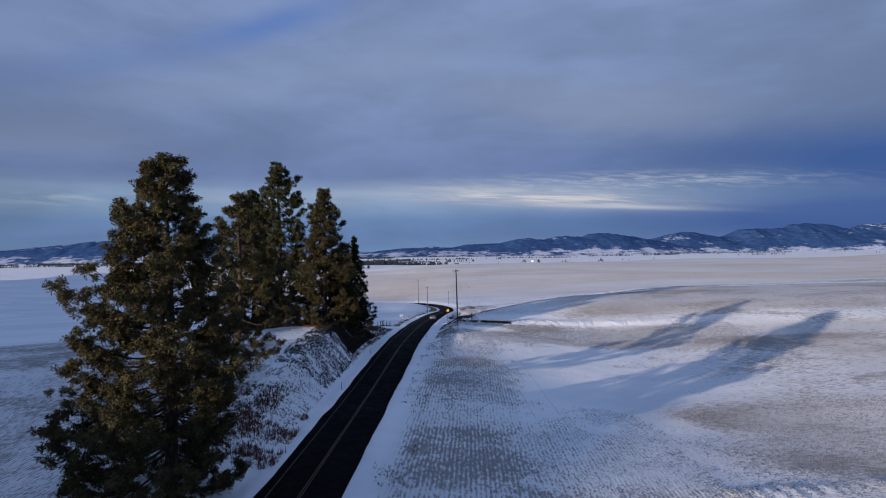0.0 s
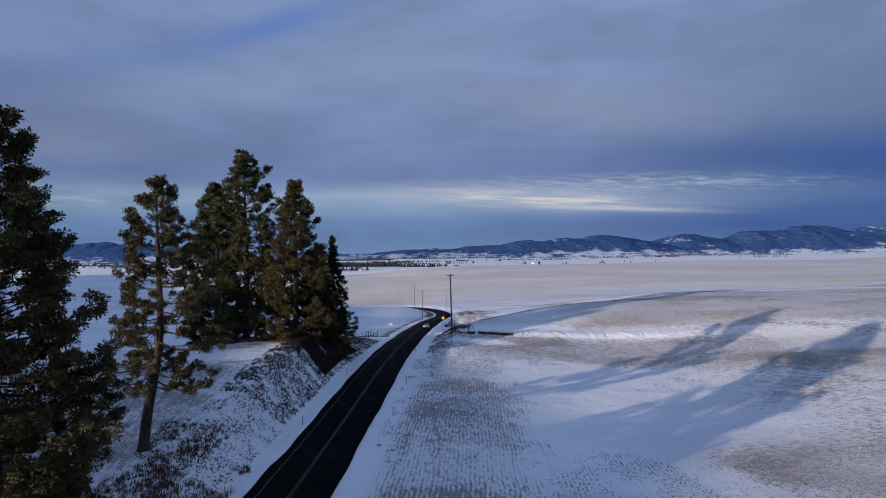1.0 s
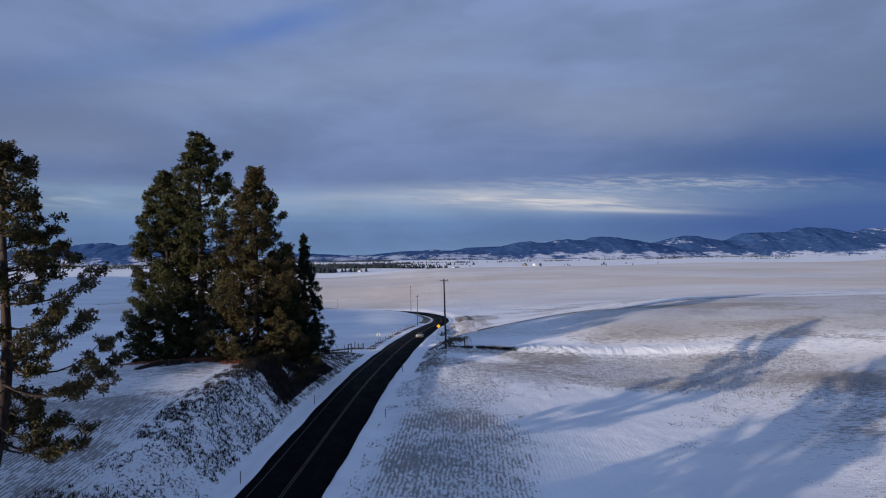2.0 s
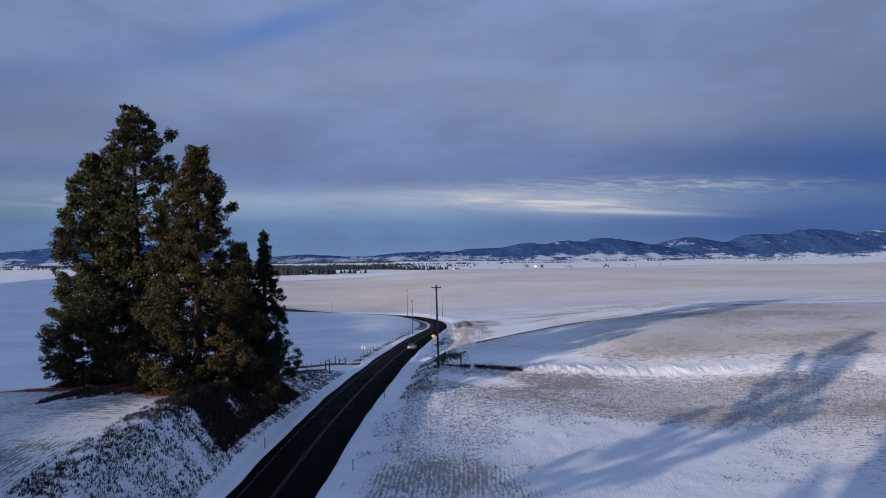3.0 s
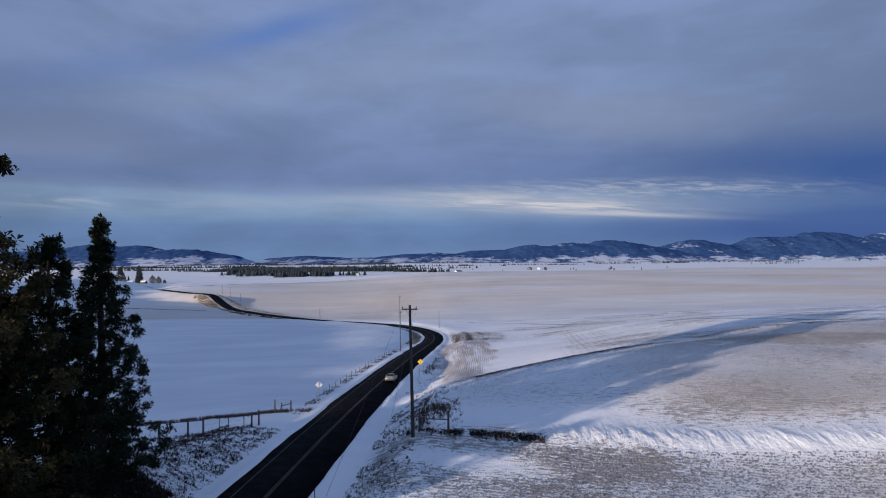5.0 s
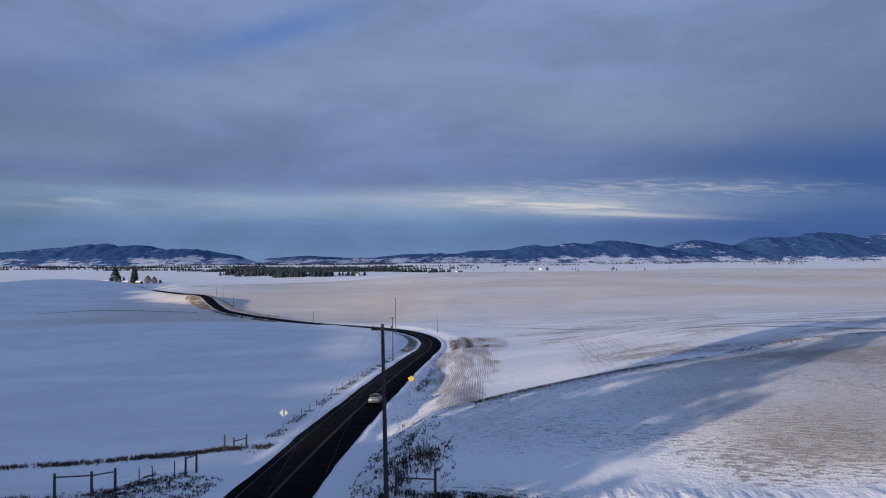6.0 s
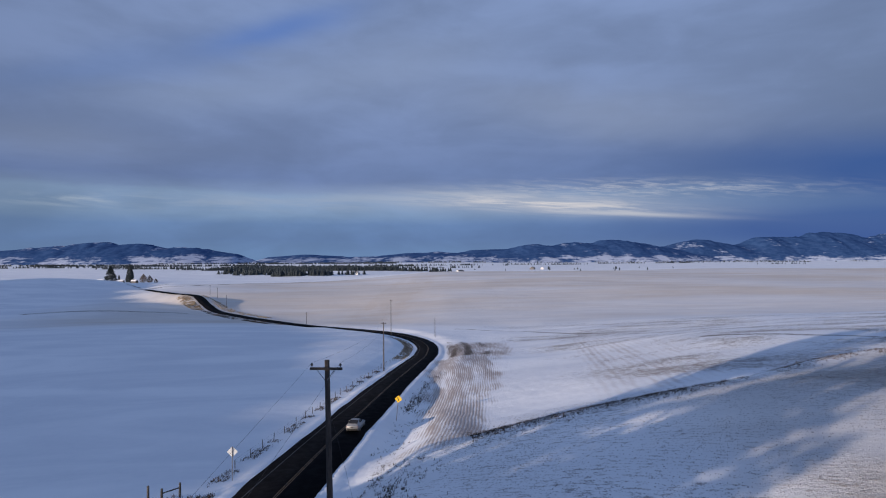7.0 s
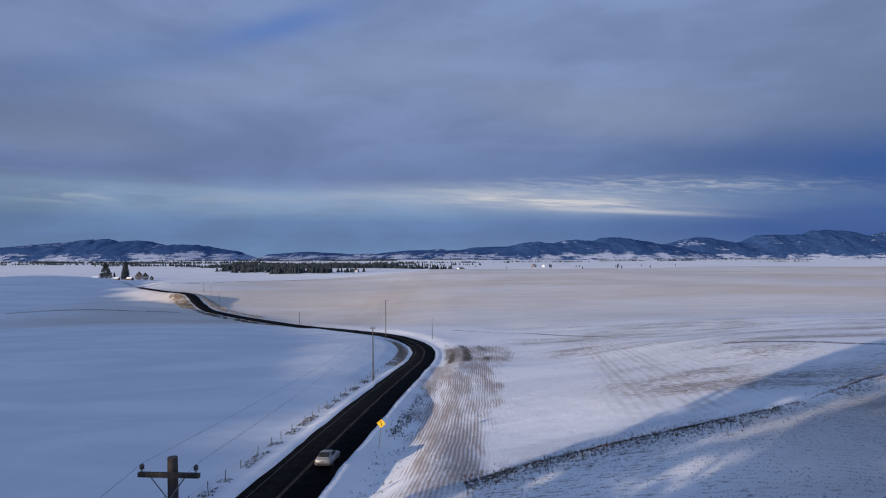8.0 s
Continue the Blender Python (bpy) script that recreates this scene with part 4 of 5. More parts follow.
    for p in brushes:
        sv, sf = shapes[rng.integers(6)]
        a = rng.uniform(0, 6.28)
        c, sn = math.cos(a), math.sin(a)
        k = tuft * rng.uniform(0.7, 1.3)
        w = np.stack([sv[:, 0] * c - sv[:, 1] * sn, sv[:, 0] * sn + sv[:, 1] * c, sv[:, 2] * rng.uniform(0.75, 1.15)], 1) * k + p
        leaf.add(w, sf)
    V, F = wood_pile.arrays()
    part_np("branch_work", V, F, M["bark"], top)
    V, F = leaf.arrays()
    part_np("crown", V, F, M[material], top)
    return top


pine(-20.6, 54.0, 27.6, 0.4, 7.2, 185, "big spreading pine with browning green needles on the bank", 3, "needles_olive", "bulge", 0.08, 0.5, 0.50, 2.8, 9, 14, 0.56, side_bias=0.38, uneven=1.0)
pine(-23.9, 77.6, 25.5, 5.6, 5.4, 80, "slender half-bare pine with its trunk showing through", 11, "needles_olive", "open", 0.36, 0.5, 0.48, 2.2, 9, 15, 0.54, kick=1.5, uneven=1.2)
pine(-32.0, 134.0, 35.6, 2.0, 6.5, 160, "tall columnar pine with dark green needles", 17, "needles", "column", 0.14, 0.5, 0.60, 2.1, 7, 11, 0.82, uneven=1.1)
pine(-38.4, 136.5, 31.0, -0.2, 5.6, 160, "tall bushy pine with green needles to the ground", 23, "needles", "column", 0.06, 0.6, 0.60, 2.4, 7, 11, 0.82, uneven=0.7)
pine(-20.9, 125.8, 27.3, -0.9, 7.4, 180, "conical pine with browning needles at the bank edge", 29, "needles_brown", "skirt", 0.08, 0.4, 0.56, 2.3, 7, 12, 0.74, uneven=1.1)
pine(-16.1, 136.0, 19.8, -0.6, 4.05, 125, "young dark green pine with a pointed top", 37, "needles_dark", "spire", 0.06, 0.3, 0.36, 2.3, 7, 11, 0.62, upswept=0.34, uneven=0.9)
pine(-18.4, 133.6, 17.2, -0.6, 4.6, 95, "young dark green pine crowded by its neighbours", 41, "needles_dark", "skirt", 0.06, 0.3, 0.38, 2.3, 7, 11, 0.62, upswept=0.28, uneven=1.3)
pine(-18.6, 128.6, 12.5, -1.0, 5.0, 85, "small dark green pine crowded by its neighbours", 43, "needles_dark", "skirt", 0.06, 0.3, 0.40, 2.3, 7, 11, 0.62, upswept=0.20, uneven=1.2)


# ---- power line ----


def utility_pole(x, y, tall, turn, lean, label, arm=1.55, insulators=True, r=0.16):
    p = thing("utility_pole", x, y, gz(x, y) - 0.3, label, "utility pole", "poles of the power line", turn)
    h = np.linspace(0, 1, 9)
    V, F = tube_np(np.stack([lean * h, 0 * h, h * (tall + 0.3)], 1), r * (1.15 - 0.4 * h), 12)
    n = len(V)
    pole = bmesh.new()
    vs = [pole.verts.new(v) for v in V]
    for f in F:
        pole.faces.new([vs[i] for i in f])
    pole.faces.new(vs[-12:][::-1])
    part("pole", pole, M["pole"], p, smooth=False)
    zt = tall + 0.3 - 0.38
    if arm:
        arm_ob = part("crossarm", box(lean, -0.17, zt, arm, 0.10, 0.12, 0.012), M["pole"], p)
        for s in (-1, 1):
            V, F = tube_np([(lean + s * arm * 0.27, -0.23, zt - 0.05), (lean + s * 0.04, -0.19, zt - 0.55)], [0.016, 0.016], 4)
            part_np("brace", V, F, M["steel"], p, "flat steel brace")
            if insulators:
                V, F = tube_np([(lean + s * arm * 0.44, -0.17, zt + dz) for dz in (0.06, 0.13, 0.14, 0.19, 0.20, 0.26)], [0.015, 0.015, 0.06, 0.05, 0.065, 0.03], 10)
                part_np("insulator", V, F, M["porcelain"], p, "grey porcelain insulator", True)
    return p


def arm_tip(x, y, tall, turn, lean, s, arm=1.55):
    m = pose(x, y, gz(x, y) - 0.3, 0, 0, turn)
    return m @ Vector((lean + s * arm * 0.44, -0.17, tall + 0.3 - 0.38 + 0.27))


POLES = [(px, py, top - gz(px, py), tn, ln, am) for px, py, top, tn, ln, am in [(6.9, 149.8, 15.05, -4, -0.22, 1.55), (-1.8, 266.6, 3.75, -6, 0.0, 1.55), (-8.4, 367.5, 1.6, 40, 0.0, 1.55), (9.7, 361.8, -5.2, 20, 0.0, 0.0)]]
utility_pole(*POLES[0][:5], "dark wooden utility pole with a crossarm beside the road", 1.55)
utility_pole(*POLES[1][:5], "dark wooden utility pole with a crossarm at the field edge", 1.3, r=0.13)
utility_pole(*POLES[2][:5], "dark wooden utility pole beyond the bend", 1.3, r=0.13)
utility_pole(*POLES[3][:5], "short wooden pole beside the bend", 0, r=0.11)
for px, py, tl in ((-62, 452, 6.5), (-150, 575, 9.5), (-181, 640, 9), (-195, 660, 9)):
    utility_pole(px, py, tl, 30, 0.0, "wooden utility pole beside the far road", 1.3, False, 0.13)


def cable(a, b, sag, label, name="power_line"):
    a, b = Vector(a), Vector(b)
    s = np.linspace(0, 1, 40)
    P = np.outer(1 - s, a) + np.outer(s, b)
    P[:, 2] -= sag * 4 * s * (1 - s)
    V, F = tube_np(P, np.full(40, 0.0045), 4)
    tagged(new(name, mesh_np(name, V, F, M["wire"])), label, "cable", "wires of the power line")


for s in (-1, 1):
    t0, t1 = arm_tip(*POLES[0][:5], s), arm_tip(*POLES[1][:5], s, 1.3)
    t2 = arm_tip(*POLES[2][:5], s, 1.3)
    cable(t0, t1, 0.9, "thin bare power line between two poles")
    cable(t1, t2, 0.8, "thin bare power line between two poles")
    cable(t0, (t0[0] + 1.0, t0[1] - 190, 11.0), 1.6, "thin bare power line running back over the field")


gx, gy = 8.2, 154.6
cable((6.75, 149.85, 12.9), (gx, gy, gz(gx, gy)), 0.02, "thin steel guy wire from the pole to the ground", "guy_wire")


# ---- road signs and marker posts ----


def diamond(size, depth, y):
    bm = bmesh.new()
    add_box(bm, 0, y, 0, size, depth, size, 0.0, Matrix.Rotation(radians(45), 4, "Y"))
    return bm


def sign(x, y, z, label, turn, front, back, lean, size=0.78):
    s = thing("road_sign", x, y, gz(x, y) - 0.15, label, "road sign", "warning signs by the road", turn)
    s.rotation_euler = Euler((0, radians(lean), radians(turn)))
    centre = min(max(z - s.location[2], 2.3), 3.3)
    part("post", box(0, 0.04 if back else -0.055, (centre + 0.55) / 2, 0.07, 0.07, centre + 0.55, 0.006), M["grey_wood"] if back else M["steel"], s)
    plate = diamond(size, 0.012, -0.01)
    bmesh.ops.translate(plate, verts=plate.verts, vec=(0, 0, centre))
    part("plate", plate, front, s)
    return s, centre


s, mid = sign(-8.5, 180.5, 0.73, "bare metal back of a diamond road sign on a post", 3, M["metal"], False, 0)
s, mid = sign(5.5, 208.8, -0.6, "yellow diamond curve warning sign leaning on its post", -3, M["sign_yellow"], True, 6)
arrow = bmesh.new()
add_box(arrow, 0.03, -0.022, 2.68, 0.10, 0.006, 0.30)
add_box(arrow, -0.05, -0.022, 2.86, 0.10, 0.006, 0.24, 0, Matrix.Rotation(radians(-38), 4, "Y"))
tip = [arrow.verts.new(q) for q in ((-0.24, -0.025, 2.93), (-0.02, -0.025, 3.06), (-0.13, -0.025, 3.14))]
arrow.faces.new(tip)
bmesh.ops.translate(arrow, verts=arrow.verts, vec=(0, 0, mid - 2.82))
part("arrow", arrow, M["black"], s, "black bent arrow")
for px, py in ((-12.6, 93), (-11.0, 118), (-1.2, 112), (-0.6, 139), (3.5, 86)):
    d = thing("marker_post", px, py, gz(px, py) - 0.1, "thin dark marker post in the roadside snow", "marker post", "marker posts along the road")
    part("post", box(0, 0, 0.6, 0.07, 0.05, 1.2, 0.008), M["grey_wood"], d)


# ---- fences ----


def fence(points, gap, tall, label, seed, wires=3, group="posts"):
    """A wire fence: posts and wires along a line on the ground."""
    rng = np.random.default_rng(seed)
    P = np.array(points, float)
    s = np.concatenate([[0], np.cumsum(np.linalg.norm(np.diff(P, axis=0), axis=1))])
    q = np.arange(0, s[-1] + 0.01, gap)
    q = q + rng.uniform(-0.2, 0.2, len(q)) * gap
    X, Y = np.interp(q, s, P[:, 0]), np.interp(q, s, P[:, 1])
    Z = ground_z(X, Y)
    root = thing("wire_fence", X[0], Y[0], Z[0], label, "fence")
    o = np.array([X[0], Y[0], Z[0]])
    tops = []
    mesh = None
    for x, y, z in zip(X, Y, Z):
        if mesh is None:
            ob = part("post", box(0, 0, tall / 2 - 0.15, 0.075, 0.075, tall + 0.3, 0.01), M["grey_wood"], root)
            mesh = ob.data
        else:
            ob = new("post", mesh)
            ob.parent = root
        ob.location = Vector((x, y, z)) - Vector(o)
        ob.rotation_euler = (rng.uniform(-0.07, 0.07), rng.uniform(-0.07, 0.07), rng.uniform(0, 1.5))
        k = rng.uniform(0.85, 1.12)
        ob.scale = (1, 1, k)
        tops.append((x - o[0], y - o[1], z - o[2]))
    tops = np.array(tops)
    for w in range(wires):
        V, F = tube_np(tops + [0, 0, tall * (0.35 + 0.28 * w)], np.full(len(tops), 0.006), 3)
        part_np("wire", V, F, M["wire"], root)
    return root


k0 = [i for i in range(len(LINE)) if 183 < LINE[i, 1] < 300][::6]
fence([tuple((LINE[i] - NOR[i] * 7.2)[:2]) for i in k0], 4.2, 1.05, "old wire fence with thin wooden posts along the road verge", 5)

def brace(points, tall, label, low=0.16):
    """Stout fence posts joined by rails near their tops."""
    x0, y0 = points[0]
    z0 = gz(x0, y0)
    g = thing("fence_brace", x0, y0, z0, label, "fence", "wooden braces in the fence")
    tops = []
    for q, (x, y) in enumerate(points):
        z = gz(x, y) - z0
        h = tall * (1.0 + 0.05 * math.sin(q * 2.3))
        V, F = tube_np([(x - x0, y - y0, z - 0.3), (x - x0 + 0.02, y - y0, z + h), (x - x0 + 0.02, y - y0, z + h + 0.01)], [0.12, 0.10, 0.02], 8)
        part_np("post", V, F, M["grey_wood"], g)
        tops.append((x - x0, y - y0, z + h * (1 - low)))
    for a, b in zip(tops, tops[1:]):
        V, F = tube_np([a, b], [0.06, 0.055], 6)
        part_np("rail", V, F, M["grey_wood"], g)
    return g


brace([(-21.1, 156.2), (-17.7, 155.6), (-16.8, 157.5)], 1.95, "wooden corner brace of the old fence in weeds")
brace([(-13.0, 162.6), (-12.6, 164.1)], 1.8, "wooden H-shaped fence brace in the snow", 0.10)
brace([(-12.4, 173.9), (-11.5, 175.5)], 1.2, "low wooden fence brace at the field corner", 0.35)
brace([(-13.0, 172.7)], 1.8, "single stout fence post at the field corner")
fence([(-16.8, 157.5), (-13.0, 162.6)], 1.7, 1.5, "thin steel fence posts with wire between two braces", 8, 2)


brace([(7.5, 151.1), (10.4, 150.6)], 1.95, "wooden H-shaped fence brace beside the utility pole", 0.38)


# ---- farm on the far rise and buildings on the plain ----


def house(x, y, w, d, h, turn, label, wall="wall_white", name="farmhouse"):
    g = thing(name, x, y, gz(x, y) - 0.4, label, "house", "", turn)
    part("wall", box(0, 0, h / 2, w, d, h, 0.0), M[wall], g)
    for s in (-1, 1):
        rot = Matrix.Rotation(radians(-s * 32), 4, "X")
        part("roof", box(0, s * d * 0.27, h + d * 0.165, w * 1.06, d * 0.66, 0.22, 0, rot), M["snow_roof"] if s > 0 or name != "farm_building" else M["roof"], g)
    for sx in (-w / 2 + 0.01, w / 2 - 0.01):
        gable = bmesh.new()
        gable.faces.new([gable.verts.new(q) for q in ((sx, -d / 2, h), (sx, d / 2, h), (sx, 0, h + d * 0.31))])
        part("gable", gable, M[wall], g)
    for k in range(3):
        win = part("window", box(-w * 0.3 + k * w * 0.3, -d / 2 - 0.02, h * 0.55, w * 0.10, 0.06, h * 0.3), M["dark_pane"], g)
    return g


house(-479, 988, 8, 6, 3.6, 15, "white farmhouse with a snowy roof beside conifers")
house(-431, 990, 8, 6, 3.0, -10, "brown farm shed with a snowy roof", "grey_wood", "farm_shed")
house(-456, 1000, 8, 6, 2.8, 5, "grey farm shed among bare trees", "roof", "farm_shed")
for q, (hx, hy, hw, hl) in enumerate(((-170, 1395, 14, "wall_white"), (-225, 1380, 11, "wall_white"), (60, 1600, 18, "wall_white"), (285, 1900, 20, "roof"), (315, 1910, 12, "wall_white"))):
    house(hx, hy, hw, hw * 0.6, 5, q * 23, "distant farm building on the snowy plain", hl, "farm_building")


def far_tree(x, y, h, seed, label, material="far_wood", spread=0.20, rounded=False):
    """A tree some hundred metres off: trunk and a ragged crown of clumps."""
    rng = np.random.default_rng(seed)
    t = thing("far_tree", x, y, gz(x, y) - 0.3, label, "tree", "trees round the farm")
    V, F = tube_np([(0, 0, 0), (0.1, 0, h * 0.5), (0, 0, h * 0.95)], [h * 0.02, h * 0.013, 0.05], 6)
    part_np("trunk", V, F, M["bark"], t)
    leaf = Pile()
    sv, sf = tuft_shape(rng, 10, 1.4)
    for k in range(620):
        u = rng.uniform(0.10, 1.0)
        reach = math.sin(math.pi * min(u + 0.12, 1.0)) ** 0.6 if rounded else (1 - u) ** 0.7
        r = h * spread * reach * math.sqrt(rng.uniform(0.1, 1)) + 0.1
        a = rng.uniform(0, 6.28)
        leaf.add(sv * rng.uniform(0.8, 1.7) * h / 15 + [r * math.cos(a), r * math.sin(a), u * h], sf)
    V, F = leaf.arrays()
    part_np("crown", V, F, M[material], t)


far_tree(-471, 1000, 24, 81, "broad dark conifer beside the farmhouse", spread=0.42)
far_tree(-481, 1008, 10, 82, "dark conifer beside the farmhouse")
far_tree(-440, 995, 27, 83, "tall dark conifer beside the farm shed", spread=0.24)
far_tree(-455, 1015, 9, 84, "small dark conifer between the farm sheds")
far_tree(-462, 1006, 11, 88, "dark conifer between the farm sheds")
far_tree(-448, 1010, 8, 89, "small dark conifer between the farm sheds", spread=0.3)
far_tree(-416, 986, 13, 85, "bare brown tree beside the farm shed", "brush", 0.40, True)
far_tree(-409, 990, 11, 86, "bare brown tree beside the farm shed", "brush", 0.42, True)
far_tree(-401, 992, 6, 87, "dark bush beside the farm shed", "weed", 0.45, True)
for q, (fx, fy, fh) in enumerate(((330, 1480, 9), (420, 1520, 8), (432, 1526, 9), (300, 1700, 10), (510, 1560, 7))):
    far_tree(fx, fy, fh, 90 + q, "lone dark conifer on the snowy plain")


# ---- weeds, grass and brush ----


def sprays(name, X, Y, size, material, label, seed, blades=6, up=1.0, category="grass", wide=0.008):
    """Many small upright sprays of stalks on the ground, in one object."""
    rng = np.random.default_rng(seed)
    Z = ground_z(X, Y)
    n = len(X)
    B = n * blades
    a, tilt = rng.uniform(0, 6.28, B), rng.uniform(0.05, 0.8, B) / up
    L = np.repeat(size * rng.uniform(0.5, 1.3, n), blades) * rng.uniform(0.6, 1.1, B)
    c = np.stack([np.repeat(X, blades), np.repeat(Y, blades), np.repeat(Z, blades) - 0.03], 1)
    c[:, :2] += rng.normal(size=(B, 2)) * (size * 0.22)
    d = np.stack([np.cos(a) * np.sin(tilt), np.sin(a) * np.sin(tilt), np.cos(tilt)], 1)
    s = np.stack([-np.sin(a), np.cos(a), 0 * a], 1) * (L * 0.06 + wide)[:, None]
    V = np.stack([c - s, c + s, c + d * L[:, None]], 1).reshape(-1, 3)
    F = np.arange(B * 3).reshape(-1, 3)
    return tagged(new(name, mesh_np(name, V, F, M[material])), label, category, kind="stuff")


def lumps(name, X, Y, size, high, material, label, seed, category="snow"):
    """Many small four-sided clods of snow and earth on the ground, in one object."""
    rng = np.random.default_rng(seed)
    n = len(X)
    Z = ground_z(X, Y)
    a = rng.uniform(0, 6.28, (n, 1)) + np.arange(4)[None, :] * 1.5708
    r = size * rng.uniform(0.55, 1.35, (n, 4))
    base = np.stack([X[:, None] + r * np.cos(a), Y[:, None] + r * np.sin(a), np.repeat(Z[:, None] - 0.03, 4, 1)], 2)
    top = np.stack([X + rng.normal(size=n) * size * 0.25, Y + rng.normal(size=n) * size * 0.25, Z + high * rng.uniform(0.4, 1.3, n)], 1)
    V = np.concatenate([base, top[:, None, :]], 1).reshape(-1, 3)
    k = np.arange(n)[:, None] * 5
    F = np.stack([np.concatenate([k + i, k + (i + 1) % 4, k + 4], 1) for i in range(4)], 1).reshape(-1, 3)
    return tagged(new(name, mesh_np(name, V, F, M[material])), label, category, kind="stuff")


def along_road(lo, hi, side, d0, d1, n, seed, clump=0.5, scale=5):
    """Random places beside the road, between two values of y and two distances from the asphalt."""
    rng = np.random.default_rng(seed)
    k = np.array([i for i in range(len(LINE)) if lo < LINE[i, 1] < hi])
    i = rng.choice(k, n)
    d = (HALF + rng.uniform(d0, d1, n)) * side
    P = LINE[i] + NOR[i] * d[:, None] + TAN[i] * rng.uniform(-0.6, 0.6, n)[:, None]
    keep = vnoise(P[:, 0], P[:, 1], scale, 3, seed) > clump
    return P[keep, 0], P[keep, 1]


sprays("bank_weeds", *along_road(42, 157, -1, 2.4, 10.5, 13000, 101, 0.48, 1.1), 0.25, "weed", "dead brown weeds poking through snow on the bank", 1, 6, 0.55, wide=0.016)
sprays("bank_weeds", *along_road(126, 163, -1, 2.2, 9.0, 7000, 109, 0.44, 0.8), 0.30, "weed", "dead weeds thick on the bank below the old fence", 27, 5, 0.6, wide=0.012)
sprays("bank_weeds", *along_road(138, 176, 1, 3.0, 8, 2200, 102, 0.50, 2), 0.28, "weed", "dead weeds on the roadside bank below the utility pole", 2, 5)
sprays("verge_grass", *along_road(172, 272, -1, 2.6, 4.0, 2600, 103, 0.46, 3), 0.26, "brush", "thin grey-brown dead weeds along the fence at the road verge", 3, 5)
sprays("verge_grass", *along_road(292, 365, -1, 1.3, 4.6, 3000, 104, 0.34, 6), 0.35, "grass", "tan dry grass on the inner verge of the bend", 4, 6)
sprays("verge_grass", *along_road(560, 615, -1, 2.0, 11, 4200, 105, 0.42, 4), 0.8, "grass", "tan dry grass on the bank of the far road", 5, 5)
sprays("verge_weeds", *along_road(45, 140, 1, 1.6, 5.5, 2600, 108, 0.52, 3), 0.24, "weed", "sparse dead weeds in the snow of the road shoulder", 17, 5)
sprays("verge_grass", *along_road(440, 580, -1, 1.5, 6, 3600, 106, 0.46, 4), 0.7, "brush", "brown dry grass along the far road", 6, 5)
sprays("verge_grass", *along_road(500, 610, 1, 2.5, 11, 2600, 107, 0.46, 4), 0.8, "grass", "tan dry grass on the bank of the far road", 7, 5)


def scatter(x0, x1, y0, y1, n, seed, clump, scale):
    rng = np.random.default_rng(seed)
    X, Y = rng.uniform(x0, x1, n), rng.uniform(y0, y1, n)
    keep = vnoise(X, Y, scale, 3, seed) > clump
    return X[keep], Y[keep]


rngf = np.random.default_rng(9)
fx = rngf.uniform(-70, -8.5, 4200)
fx = fx[smooth(vnoise(fx, fx * 0, 3.5, 4, 38), 0.22, 0.58) * (0.80 + 0.2 * (fx > -30)) > rngf.uniform(size=4200)]
fy = np.interp(fx, [-70, -36, -27, -22.6, -16.8, -9], [175.6, 172.9, 172.2, 172.3, 171.9, 175.0]) + rngf.normal(size=len(fx)) * 0.55
sprays("fence_brush", fx, fy, 0.40, "brush", "brown dead brush in clumps along the field edge", 8, 6)
px = rngf.uniform(-26, -11.5, 1500)
px = px[smooth(vnoise(px, px * 0, 2.5, 3, 40), 0.30, 0.68) > rngf.uniform(size=1500)]
py = np.interp(px, [-26, -21, -17, -13, -11.5], [156.4, 156.0, 157.2, 162.4, 164.5]) + rngf.normal(size=len(px)) * 0.9 - 0.6
sprays("fence_brush", px, py, 0.32, "brush", "grey-brown dead weeds round the corner brace", 20, 5)
wx = rngf.uniform(6.2, 20.5, 2200)
wx = wx[smooth(vnoise(wx, wx * 0, 1.2, 3, 39), 0.28, 0.70) * 0.8 > rngf.uniform(size=2200)]
sprays("fence_brush", wx, 151.2 - (wx - 6.6) * 0.165 + rngf.normal(size=len(wx)) * 0.5, 0.30, "twig", "dark dead weeds along the drifted fence line", 9, 6)
sprays("fence_brush", 9.4 + rngf.normal(size=240) * 1.0, 158.8 + rngf.normal(size=240) * 2.2, 0.46, "brush", "brown bush in the snow behind the pole", 24, 7)
sprays("brush_pile", 7.4 + rngf.normal(size=70) * 0.6, 155.6 + rngf.normal(size=70) * 2.6, 0.80, "weed", "low heap of dark dead branches beside the pole", 30, 6, 0.55, "brush")
sprays("fence_brush", *scatter(5, 12, 152, 188, 600, 112, 0.5, 4), 0.32, "weed", "dead weeds on the roadside bank past the pole", 10, 5)
ex = rngf.uniform(15, 100, 4600)
ex = ex[vnoise(ex, ex * 0, 9, 3, 35) > 0.44]
ey = edge_y(ex) - 0.4 + rngf.normal(size=len(ex)) * 1.9 + 2.0 * (vnoise(ex, ex * 0, 6, 2, 36) - 0.5)
sprays("edge_weeds", ex, ey, 0.26, "brush", "broken line of dead weeds along the field edge", 18, 4)
lx = rngf.uniform(-262, -160, 1400)
sprays("edge_weeds", lx, np.interp(lx, [-262, -211, -186, -160], [513, 515.5, 519, 530.5]) + rngf.normal(size=1400) * 0.5, 0.5, "brush", "thin line of dead weeds across the far snowy field", 22, 4)
vt = rngf.uniform(size=420)
sprays("verge_weeds", np.interp(vt, [0, 0.6, 1], [6.6, 8.2, 9.4]) + rngf.normal(size=420) * 0.45, np.interp(vt, [0, 0.6, 1], [216, 231, 247]) + rngf.normal(size=420), 0.34, "weed", "clump of dark dead weeds beyond the road sign", 32, 5)
